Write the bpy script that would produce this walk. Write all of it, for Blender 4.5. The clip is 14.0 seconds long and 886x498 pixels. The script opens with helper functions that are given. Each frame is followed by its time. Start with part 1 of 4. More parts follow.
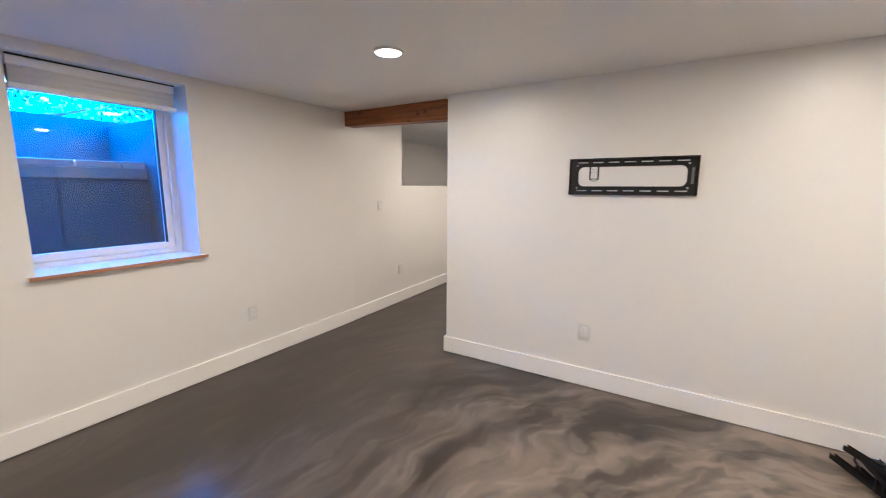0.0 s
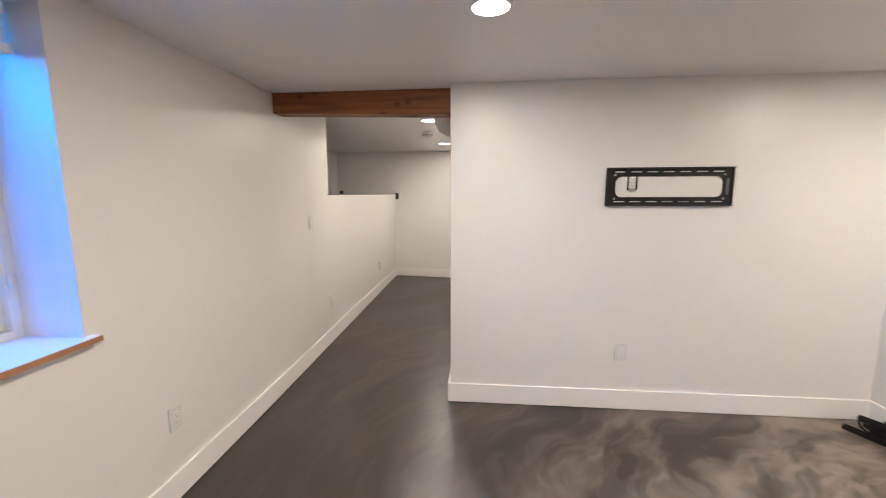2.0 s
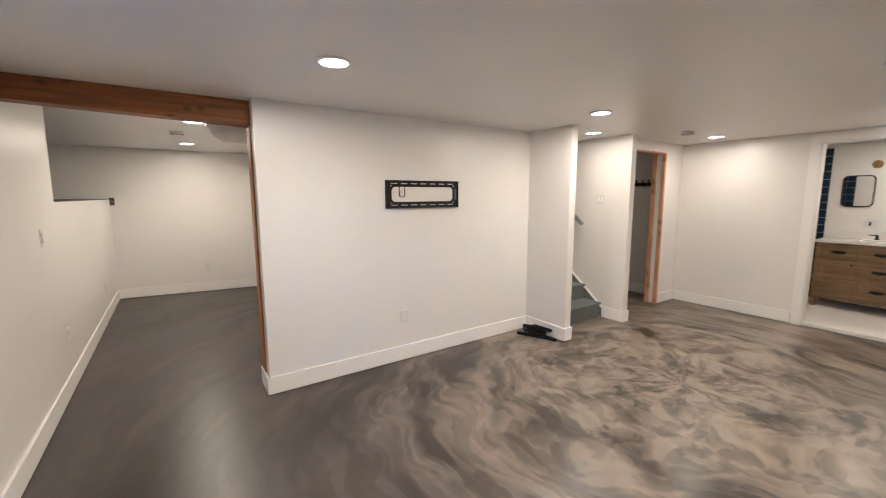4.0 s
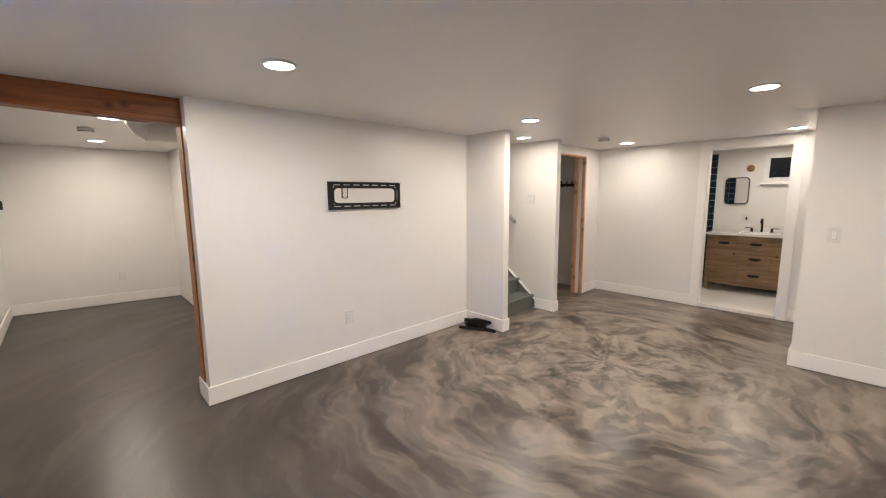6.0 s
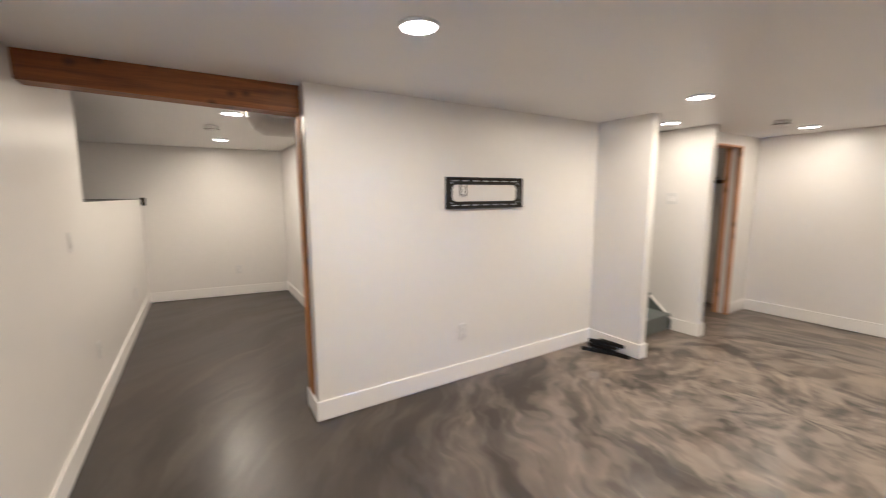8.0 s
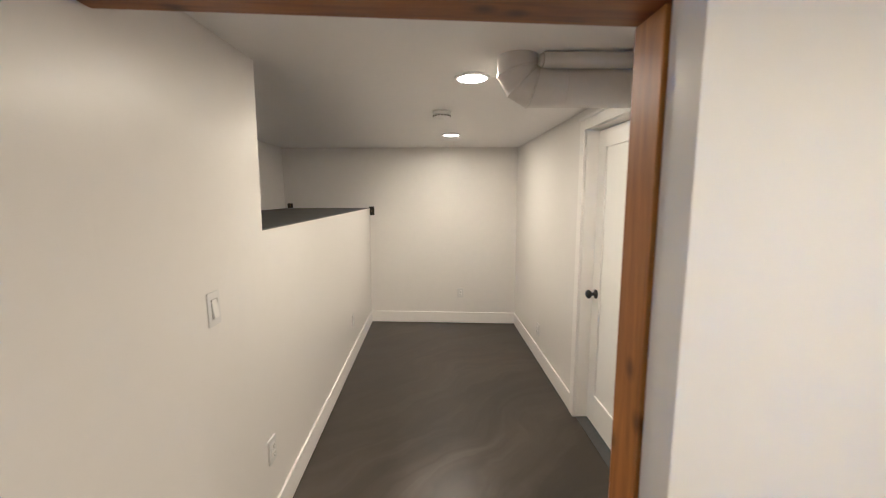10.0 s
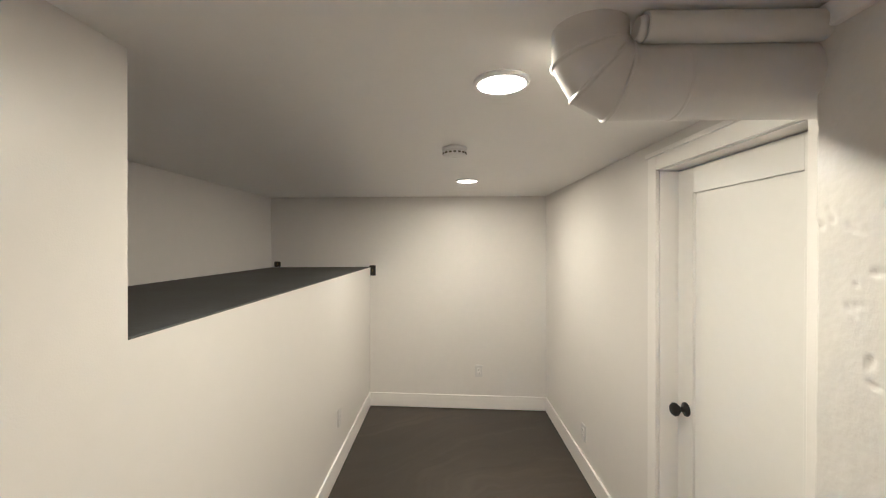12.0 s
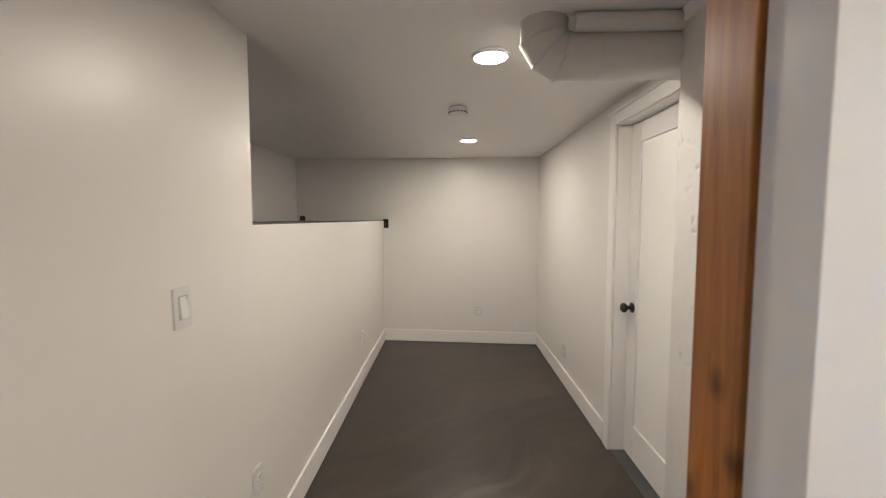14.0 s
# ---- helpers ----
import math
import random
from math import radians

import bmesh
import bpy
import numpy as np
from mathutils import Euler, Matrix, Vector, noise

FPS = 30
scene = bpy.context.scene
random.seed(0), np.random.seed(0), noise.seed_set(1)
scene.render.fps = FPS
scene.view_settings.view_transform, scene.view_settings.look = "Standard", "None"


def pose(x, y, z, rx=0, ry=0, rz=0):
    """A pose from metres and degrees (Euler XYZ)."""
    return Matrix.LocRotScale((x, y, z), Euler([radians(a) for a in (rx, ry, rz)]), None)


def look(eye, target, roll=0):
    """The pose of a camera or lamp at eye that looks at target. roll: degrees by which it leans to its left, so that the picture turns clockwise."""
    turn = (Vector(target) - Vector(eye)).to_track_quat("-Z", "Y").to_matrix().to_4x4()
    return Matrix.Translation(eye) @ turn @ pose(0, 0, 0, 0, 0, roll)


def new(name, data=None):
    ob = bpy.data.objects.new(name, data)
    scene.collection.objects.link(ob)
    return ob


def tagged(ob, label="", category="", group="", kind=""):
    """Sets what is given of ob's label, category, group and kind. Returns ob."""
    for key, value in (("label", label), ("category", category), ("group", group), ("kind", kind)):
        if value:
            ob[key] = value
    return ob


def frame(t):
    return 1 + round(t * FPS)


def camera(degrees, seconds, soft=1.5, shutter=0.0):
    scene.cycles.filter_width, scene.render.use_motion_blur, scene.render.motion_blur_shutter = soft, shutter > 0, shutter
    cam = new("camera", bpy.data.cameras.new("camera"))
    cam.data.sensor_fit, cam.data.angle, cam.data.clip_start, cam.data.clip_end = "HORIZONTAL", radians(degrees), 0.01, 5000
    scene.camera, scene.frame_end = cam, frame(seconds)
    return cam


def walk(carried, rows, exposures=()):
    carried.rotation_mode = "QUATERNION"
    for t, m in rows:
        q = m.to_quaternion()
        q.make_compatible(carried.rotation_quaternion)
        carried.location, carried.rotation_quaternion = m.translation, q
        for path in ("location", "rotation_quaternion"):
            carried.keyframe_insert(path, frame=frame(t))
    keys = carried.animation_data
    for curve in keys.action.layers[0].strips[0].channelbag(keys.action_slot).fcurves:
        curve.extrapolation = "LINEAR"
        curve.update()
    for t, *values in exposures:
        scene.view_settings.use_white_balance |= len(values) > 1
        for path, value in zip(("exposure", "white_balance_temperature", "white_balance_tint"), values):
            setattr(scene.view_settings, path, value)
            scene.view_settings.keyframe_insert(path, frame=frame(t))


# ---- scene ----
cam = camera(97.0, 14.0, soft=1.1, shutter=0.4)
PATH = [
    (0, (0.660, 0.548, 1.436), (-0.364, 2.239, 1.131), 0.3),
    (0.5, (0.223, 0.615, 1.473), (-0.689, 2.368, 1.166), 0.1),
    (1, (-0.213, 0.625, 1.472), (-0.977, 2.449, 1.177), 0.1),
    (1.5, (-0.539, 0.721, 1.466), (-1.055, 2.632, 1.179), -0.1),
    (2, (-0.838, 0.768, 1.484), (-1.024, 2.739, 1.203), -0.2),
    (2.5, (-1.045, 0.675, 1.479), (-0.800, 2.641, 1.208), -0.4),
    (3, (-1.214, 0.475, 1.490), (-0.599, 2.359, 1.221), -0.3),
    (3.5, (-1.398, 0.377, 1.504), (-0.476, 2.131, 1.233), -0.2),
    (5.8, (-1.650, 0.262, 1.520), (-0.313, 1.725, 1.248), -0.5),
    (6, (-1.660, 0.272, 1.517), (-0.294, 1.708, 1.245), -0.5),
    (6.5, (-1.663, 0.283, 1.518), (-0.245, 1.667, 1.245), -0.5),
    (7, (-1.673, 0.326, 1.513), (-0.236, 1.690, 1.240), -0.4),
    (7.5, (-1.645, 0.519, 1.484), (-0.275, 1.950, 1.209), -0.3),
    (8, (-1.614, 0.879, 1.507), (-0.576, 2.566, 1.234), -0.3),
    (8.5, (-1.652, 1.342, 1.535), (-1.072, 3.235, 1.253), -0.2),
    (9, (-1.622, 1.821, 1.545), (-1.317, 3.778, 1.263), -0.2),
    (9.2, (-1.599, 2.003, 1.564), (-1.368, 3.970, 1.282), -0.2),
    (11.3, (-1.494, 3.380, 1.670), (-1.503, 5.373, 1.496), -0.4),
    (11.5, (-1.495, 3.426, 1.680), (-1.508, 5.422, 1.542), -0.4),
    (12, (-1.495, 3.476, 1.705), (-1.519, 5.476, 1.680), -0.3),
    (12.5, (-1.490, 3.456, 1.646), (-1.519, 5.456, 1.672), -0.3),
    (13, (-1.484, 3.338, 1.554), (-1.515, 5.338, 1.581), -0.3),
    (13.5, (-1.482, 3.157, 1.484), (-1.519, 5.156, 1.432), -0.3),
    (14, (-1.509, 2.905, 1.489), (-1.548, 4.898, 1.336), -0.4),
]
EXPOSURES = [(0.0, 5.38, 4100, 12), (3.0, 5.42, 4150, 11), (9.0, 5.42, 4170, 11), (11.5, 5.42, 4135, 4), (12.0, 5.42, 4095, 6), (12.5, 5.42, 4120, 8), (14.0, 5.18, 4110, 10)]
walk(cam, [(t, look(eye, target, roll)) for t, eye, target, roll in PATH], EXPOSURES)

# ---- world, sun and lamps ----
LAMP_COLOUR, LAMP_WATTS = (1.0, 0.64, 0.29), 0.615
world = bpy.data.worlds.new("world")
scene.world = world
world.use_nodes = True
wn = world.node_tree.nodes
sky = wn.new("ShaderNodeTexSky")
sky.sky_type, sky.sun_disc, sky.sun_elevation, sky.sun_rotation = "NISHITA", False, radians(48), radians(0)
sky.ozone_density = 5.0
tint = wn.new("ShaderNodeMix")
tint.data_type, tint.blend_type = "RGBA", "MULTIPLY"
tint.inputs[0].default_value, tint.inputs[7].default_value = 1.0, (0.28, 0.92, 1.40, 1)
world.node_tree.links.new(sky.outputs[0], tint.inputs[6])
world.node_tree.links.new(tint.outputs[2], wn["Background"].inputs[0])
wn["Background"].inputs[1].default_value = 0.15
sun = new("sun", bpy.data.lights.new("sun", "SUN"))
sun.data.energy, sun.data.angle, sun.data.color = 2.0, radians(0.5), (1, 0.95, 0.86)
sun.matrix_world = pose(0, 0, 10, 42, 0, 180)

# added unseen area lamp: stands in for daylight falling down the window well
sky_fill = new("well_sky_fill", bpy.data.lights.new("well_sky_fill", "AREA"))
sky_fill.data.shape, sky_fill.data.size, sky_fill.data.size_y = "RECTANGLE", 1.0, 1.5
sky_fill.data.energy, sky_fill.data.color = 2.2, (0.10, 0.42, 1.0)
sky_fill.matrix_world = pose(-3.6, 1.45, 2.78, 0, -50, 0)

H = 2.187     # ceiling
XW = -2.305   # window wall
YT = 3.412    # wall with the screen bracket
YB = 7.465    # end wall of the alcove
XR = -0.495   # door wall of the alcove
XF = 4.38     # wall of the bathroom door
XE = 2.82     # short east wall
YS = -1.95    # wall behind

# ---- materials ----


def mat(name, colour, rough=0.5, metal=0.0, vary=0.06, scale=6.0, bump=0.0, bump_scale=120.0, coat=0.0, spec=0.5):
    m = bpy.data.materials.new(name)
    m.use_nodes = True
    n, l = m.node_tree.nodes, m.node_tree.links
    b = n["Principled BSDF"]
    b.inputs["Metallic"].default_value = metal
    b.inputs["Coat Weight"].default_value = coat
    b.inputs["Coat Roughness"].default_value = 0.2
    b.inputs["Specular IOR Level"].default_value = spec
    tc = n.new("ShaderNodeTexCoord")
    big, fine = n.new("ShaderNodeTexNoise"), n.new("ShaderNodeTexNoise")
    big.inputs["Scale"].default_value, fine.inputs["Scale"].default_value = scale * 0.25, scale * 5
    big.inputs["Detail"].default_value, fine.inputs["Detail"].default_value = 4, 3
    for t in (big, fine):
        l.new(tc.outputs["Object"], t.inputs["Vector"])
    add = n.new("ShaderNodeMath")
    add.operation = "ADD"
    l.new(big.outputs["Fac"], add.inputs[0])
    l.new(fine.outputs["Fac"], add.inputs[1])
    ramp = n.new("ShaderNodeMapRange")
    ramp.inputs["From Min"].default_value, ramp.inputs["From Max"].default_value = 0.6, 1.4
    l.new(add.outputs[0], ramp.inputs["Value"])
    mix = n.new("ShaderNodeMix")
    mix.data_type = "RGBA"
    mix.inputs[6].default_value = (*[c * (1 - vary) for c in colour], 1)
    mix.inputs[7].default_value = (*[min(1, c * (1 + vary)) for c in colour], 1)
    l.new(ramp.outputs[0], mix.inputs[0])
    l.new(mix.outputs[2], b.inputs["Base Color"])
    rr = n.new("ShaderNodeMapRange")
    rr.inputs["To Min"].default_value, rr.inputs["To Max"].default_value = rough * 0.88, min(1, rough * 1.12)
    l.new(fine.outputs["Fac"], rr.inputs["Value"])
    l.new(rr.outputs[0], b.inputs["Roughness"])
    if bump:
        t = n.new("ShaderNodeTexNoise")
        t.inputs["Scale"].default_value, t.inputs["Detail"].default_value = bump_scale, 4
        l.new(tc.outputs["Object"], t.inputs["Vector"])
        bp = n.new("ShaderNodeBump")
        bp.inputs["Strength"].default_value, bp.inputs["Distance"].default_value = bump, 0.004
        l.new(t.outputs["Fac"], bp.inputs["Height"])
        l.new(bp.outputs[0], b.inputs["Normal"])
    return m


def wood(name, dark, light, axis="X", rough=0.5, grain=26.0, knots=0.0, coat=0.0):
    """Planed wood: rings stretched along an axis, fine grain and knots."""
    m = bpy.data.materials.new(name)
    m.use_nodes = True
    n, l = m.node_tree.nodes, m.node_tree.links
    b = n["Principled BSDF"]
    tc, mp = n.new("ShaderNodeTexCoord"), n.new("ShaderNodeMapping")
    s = [1.0, 1.0, 1.0]
    s["XYZ".index(axis)] = 0.07
    mp.inputs["Scale"].default_value = s
    l.new(tc.outputs["Object"], mp.inputs["Vector"])
    a, f = n.new("ShaderNodeTexNoise"), n.new("ShaderNodeTexNoise")
    a.inputs["Scale"].default_value, a.inputs["Detail"].default_value, a.inputs["Distortion"].default_value = grain, 5, 1.2
    f.inputs["Scale"].default_value, f.inputs["Detail"].default_value = grain * 8, 3
    for t in (a, f):
        l.new(mp.outputs[0], t.inputs["Vector"])
    mul = n.new("ShaderNodeMath")
    mul.operation = "MULTIPLY_ADD"
    l.new(f.outputs["Fac"], mul.inputs[0])
    mul.inputs[1].default_value = 0.35
    l.new(a.outputs["Fac"], mul.inputs[2])
    mr = n.new("ShaderNodeMapRange")
    mr.inputs["From Min"].default_value, mr.inputs["From Max"].default_value = 0.45, 0.9
    l.new(mul.outputs[0], mr.inputs["Value"])
    mix = n.new("ShaderNodeMix")
    mix.data_type = "RGBA"
    mix.inputs[6].default_value, mix.inputs[7].default_value = (*dark, 1), (*light, 1)
    l.new(mr.outputs[0], mix.inputs[0])
    out = mix.outputs[2]
    if knots:
        # knots lie in the faces: one coordinate along the grain, one round it
        cut, sheet = n.new("ShaderNodeSeparateXYZ"), n.new("ShaderNodeCombineXYZ")
        l.new(tc.outputs["Object"], cut.inputs[0])
        others = [i for i in range(3) if i != "XYZ".index(axis)]
        girth = n.new("ShaderNodeMath")
        girth.operation = "ADD"
        for k in (0, 1):
            l.new(cut.outputs[others[k]], girth.inputs[k])
        along = n.new("ShaderNodeMath")
        along.operation = "MULTIPLY"
        along.inputs[1].default_value = 0.75
        l.new(cut.outputs["XYZ".index(axis)], along.inputs[0])
        l.new(along.outputs[0], sheet.inputs[0])
        l.new(girth.outputs[0], sheet.inputs[1])
        v = n.new("ShaderNodeTexVoronoi")
        v.voronoi_dimensions = "2D"
        v.inputs["Scale"].default_value = knots * 2.6
        l.new(sheet.outputs[0], v.inputs["Vector"])
        kr = n.new("ShaderNodeMapRange")
        kr.inputs["From Min"].default_value, kr.inputs["From Max"].default_value = 0.03, 0.15
        kr.inputs["To Min"].default_value, kr.inputs["To Max"].default_value = 0.75, 0.0
        l.new(v.outputs["Distance"], kr.inputs["Value"])
        mk2 = n.new("ShaderNodeMix")
        mk2.data_type = "RGBA"
        l.new(kr.outputs[0], mk2.inputs[0])
        l.new(out, mk2.inputs[6])
        mk2.inputs[7].default_value = (*[c * 0.35 for c in dark], 1)
        out = mk2.outputs[2]
    l.new(out, b.inputs["Base Color"])
    b.inputs["Roughness"].default_value = rough
    b.inputs["Coat Weight"].default_value = coat
    bp = n.new("ShaderNodeBump")
    bp.inputs["Strength"].default_value, bp.inputs["Distance"].default_value = 0.25, 0.002
    l.new(mul.outputs[0], bp.inputs["Height"])
    l.new(bp.outputs[0], b.inputs["Normal"])
    return m


def floor_material():
    """Acid-stained, sealed concrete: trowel swirls in brown and grey under a satin sealer."""
    m = bpy.data.materials.new("stained_concrete")
    m.use_nodes = True
    n, l = m.node_tree.nodes, m.node_tree.links
    b = n["Principled BSDF"]
    tc = n.new("ShaderNodeTexCoord")

    def noise_at(src, scale, detail=5, distortion=0.0, rough=0.55):
        t = n.new("ShaderNodeTexNoise")
        t.inputs["Scale"].default_value, t.inputs["Detail"].default_value = scale, detail
        t.inputs["Distortion"].default_value, t.inputs["Roughness"].default_value = distortion, rough
        l.new(src, t.inputs["Vector"])
        return t

    def ranged(value, lo, hi, to_lo=0.0, to_hi=1.0):
        r = n.new("ShaderNodeMapRange")
        r.interpolation_type = "SMOOTHSTEP"
        for k, x in (("From Min", lo), ("From Max", hi), ("To Min", to_lo), ("To Max", to_hi)):
            r.inputs[k].default_value = x
        l.new(value, r.inputs["Value"])
        return r.outputs[0]

    # strokes sweep in arcs round the middle of the room, as a trowel was swung
    def vmath(op, a, b):
        v = n.new("ShaderNodeVectorMath")
        v.operation = op
        for i, x in enumerate((a, b)):
            if isinstance(x, tuple):
                v.inputs[i].default_value = x
            elif x is not None:
                l.new(x, v.inputs[i])
        return v

    def math2(op, a, b):
        v = n.new("ShaderNodeMath")
        v.operation = op
        for i, x in enumerate((a, b)):
            if isinstance(x, (int, float)):
                v.inputs[i].default_value = x
            else:
                l.new(x, v.inputs[i])
        return v.outputs[0]

    def blend(fac, a, b, how="MIX"):
        v = n.new("ShaderNodeMix")
        v.data_type, v.blend_type = "RGBA", how
        for i, x in ((0, fac), (6, a), (7, b)):
            if isinstance(x, (int, float, tuple)):
                v.inputs[i].default_value = x
            else:
                l.new(x, v.inputs[i])
        return v.outputs[2]

    warp = noise_at(tc.outputs["Object"], 0.9, 2)
    rough_edge = noise_at(tc.outputs["Object"], 5.3, 2, 0.0, 0.5)
    wob = vmath("MULTIPLY", vmath("SUBTRACT", warp.outputs["Color"], (0.5, 0.5, 0.5)).outputs[0], (0.8, 0.8, 0))
    ragged = vmath("MULTIPLY", vmath("SUBTRACT", rough_edge.outputs["Color"], (0.5, 0.5, 0.5)).outputs[0], (0.09, 0.09, 0))
    moved = vmath("ADD", vmath("ADD", vmath("SUBTRACT", tc.outputs["Object"], (1.75, 1.75, 0)).outputs[0], wob.outputs[0]).outputs[0], ragged.outputs[0])
    around = vmath("NORMALIZE", moved.outputs[0], None)
    reach = vmath("LENGTH", moved.outputs[0], None)
    spin = vmath("MULTIPLY", around.outputs[0], (2.9, 2.9, 0))
    comb = n.new("ShaderNodeCombineXYZ")
    l.new(reach.outputs["Value"], comb.inputs[2])
    arcs = vmath("ADD", spin.outputs[0], vmath("MULTIPLY", comb.outputs[0], (0, 0, 4.6)).outputs[0])

    def strokes(scale, shift, edge):
        """Trowel passes: soft smears with one firmer edge."""
        t = noise_at(vmath("ADD", arcs.outputs[0], shift).outputs[0], scale, 2, 0.0, 0.5)
        firm = ranged(t.outputs["Fac"], 0.5 - edge, 0.5 + edge)
        return math2("SUBTRACT", math2("MULTIPLY", firm, math2("SUBTRACT", 1.35, t.outputs["Fac"])), 0.4)

    soft = noise_at(arcs.outputs[0], 0.8, 3, 0.0, 0.5)
    broad = noise_at(tc.outputs["Object"], 0.8, 10, 0.0, 0.72)
    cloud = noise_at(arcs.outputs[0], 2.6, 3, 0.0, 0.5)
    fine = noise_at(tc.outputs["Object"], 45, 3)
    tone = math2("ADD", math2("MULTIPLY", strokes(1.0, (0, 0, 0), 0.07), 0.34), math2("MULTIPLY", strokes(2.1, (7.3, 2.1, 4.4), 0.05), 0.26))
    tone = math2("ADD", tone, math2("MULTIPLY", math2("SUBTRACT", soft.outputs["Fac"], 0.5), 1.4))
    tone = math2("ADD", tone, math2("MULTIPLY", math2("SUBTRACT", cloud.outputs["Fac"], 0.5), 0.5))
    # lighter, more worked-over patch in the main room; also paints in hall light
    dist = n.new("ShaderNodeVectorMath")
    dist.operation = "DISTANCE"
    l.new(tc.outputs["Object"], dist.inputs[0])
    dist.inputs[1].default_value = (2.2, 1.9, 0)
    worn_lit = ranged(dist.outputs["Value"], 0.9, 3.9, 1.0, 0.0)
    # the patch lifts the tone and gives the strokes their full contrast
    level = math2("ADD", math2("MULTIPLY", worn_lit, 0.43), 0.15)
    reachy = math2("ADD", math2("MULTIPLY", worn_lit, 0.72), 0.26)
    shade_of = ranged(math2("ADD", math2("MULTIPLY", tone, reachy), level), 0.04, 0.96)
    colour = blend(shade_of, FLOOR_DARK, FLOOR_LIGHT)
    l.new(blend(1.0, colour, blend(ranged(broad.outputs["Fac"], 0.34, 0.66), (0.82, 0.83, 0.86, 1), (1.15, 1.11, 1.06, 1)), "MULTIPLY"), b.inputs["Base Color"])
    l.new(ranged(soft.outputs["Fac"], 0.3, 0.7, 0.28, 0.38), b.inputs["Roughness"])
    b.inputs["Specular IOR Level"].default_value = 0.5
    bp = n.new("ShaderNodeBump")
    bp.inputs["Strength"].default_value, bp.inputs["Distance"].default_value = 0.06, 0.003
    l.new(fine.outputs["Fac"], bp.inputs["Height"])
    l.new(bp.outputs[0], b.inputs["Normal"])
    return m


FLOOR_DARK, FLOOR_LIGHT = (0.036, 0.029, 0.024, 1), (0.270, 0.228, 0.184, 1)
M_FLOOR = floor_material()
M_WALL = mat("wall_paint", (0.74, 0.72, 0.695), 0.33, vary=0.015, scale=3, bump=0.12, bump_scale=260)
M_CEIL = mat("ceiling_paint", (0.81, 0.795, 0.775), 0.40, vary=0.015, scale=3, bump=0.10, bump_scale=200)
M_TRIM = mat("trim_paint", (0.83, 0.81, 0.785), 0.32, vary=0.015, scale=5, bump=0.03)
M_DOOR = mat("door_paint", (0.80, 0.79, 0.765), 0.35, vary=0.015, scale=5, bump=0.03)
M_PLASTER = mat("rough_plaster", (0.66, 0.645, 0.615), 0.45, vary=0.03, scale=9, bump=0.25, bump_scale=60)
M_DUCT = mat("painted_duct", (0.66, 0.645, 0.62), 0.38, vary=0.02, scale=8, bump=0.15, bump_scale=40)
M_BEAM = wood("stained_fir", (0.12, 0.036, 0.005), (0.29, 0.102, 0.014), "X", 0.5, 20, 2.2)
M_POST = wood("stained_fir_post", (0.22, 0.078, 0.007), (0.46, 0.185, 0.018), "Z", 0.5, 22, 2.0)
M_RAW = wood("raw_fir", (0.40, 0.20, 0.10), (0.62, 0.36, 0.20), "Z", 0.6, 30, 1.6)
M_SILL = wood("sill_edge_fir", (0.28, 0.14, 0.06), (0.42, 0.23, 0.10), "Y", 0.5, 30)
M_VANITY = wood("oiled_oak", (0.14, 0.085, 0.036), (0.31, 0.20, 0.092), "Y", 0.5, 18, 0)
M_BLACK = mat("black_steel", (0.009, 0.009, 0.010), 0.45, vary=0.2, scale=20, bump=0.05, spec=0.3)
M_PLASTIC_B = mat("black_plastic", (0.015, 0.014, 0.014), 0.35, vary=0.15, scale=30)
M_PLASTIC = mat("white_plastic", (0.77, 0.76, 0.745), 0.3, vary=0.01, scale=30)
M_PLATE = mat("cover_plate_plastic", (0.66, 0.655, 0.65), 0.3, vary=0.01, scale=30)
M_GAP_SHADE = mat("plate_gap_shade", (0.42, 0.41, 0.40), 0.5)
M_SLOT = mat("socket_slot", (0.05, 0.045, 0.04), 0.5)
M_VINYL = mat("window_vinyl", (0.78, 0.78, 0.78), 0.3, vary=0.02, scale=12)
M_SHADE = mat("shade_fabric", (0.72, 0.71, 0.70), 0.8, vary=0.04, scale=30, bump=0.3, bump_scale=500)
M_LEDGE = mat("ledge_concrete", (0.075, 0.076, 0.078), 0.75, vary=0.25, scale=10, bump=0.5, bump_scale=40)
M_STAIR = mat("stair_paint", (0.13, 0.145, 0.14), 0.4, vary=0.12, scale=8, bump=0.08)
M_METAL = mat("brushed_metal", (0.45, 0.45, 0.46), 0.35, metal=1.0, vary=0.05, scale=30)
M_BRASS = mat("aged_brass", (0.30, 0.20, 0.07), 0.4, metal=1.0, vary=0.15, scale=20)
M_QUARTZ = mat("white_quartz", (0.74, 0.72, 0.69), 0.2, vary=0.05, scale=14)
M_TILE = mat("navy_glazed_tile", (0.018, 0.032, 0.052), 0.15, vary=0.25, scale=8, bump=0.06, bump_scale=20)
M_GROUT = mat("white_grout", (0.62, 0.62, 0.60), 0.8, vary=0.05, scale=20)
M_BATHFLOOR = mat("pale_floor_tile", (0.74, 0.72, 0.68), 0.35, vary=0.04, scale=5)
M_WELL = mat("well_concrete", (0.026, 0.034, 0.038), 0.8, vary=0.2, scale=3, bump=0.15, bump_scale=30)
# lower well wall's blue is sky light put into its colour
M_WELL_LOW = mat("sky_lit_well_wall", (0.012, 0.045, 0.070), 0.7, vary=0.3, scale=3, bump=0.12, bump_scale=20)
M_BLOCK = mat("cap_stone", (0.26, 0.26, 0.255), 0.8, vary=0.12, scale=12, bump=0.4, bump_scale=50)
M_CAPBEAM = mat("band_concrete", (0.14, 0.145, 0.15), 0.8, vary=0.15, scale=8, bump=0.3, bump_scale=40)
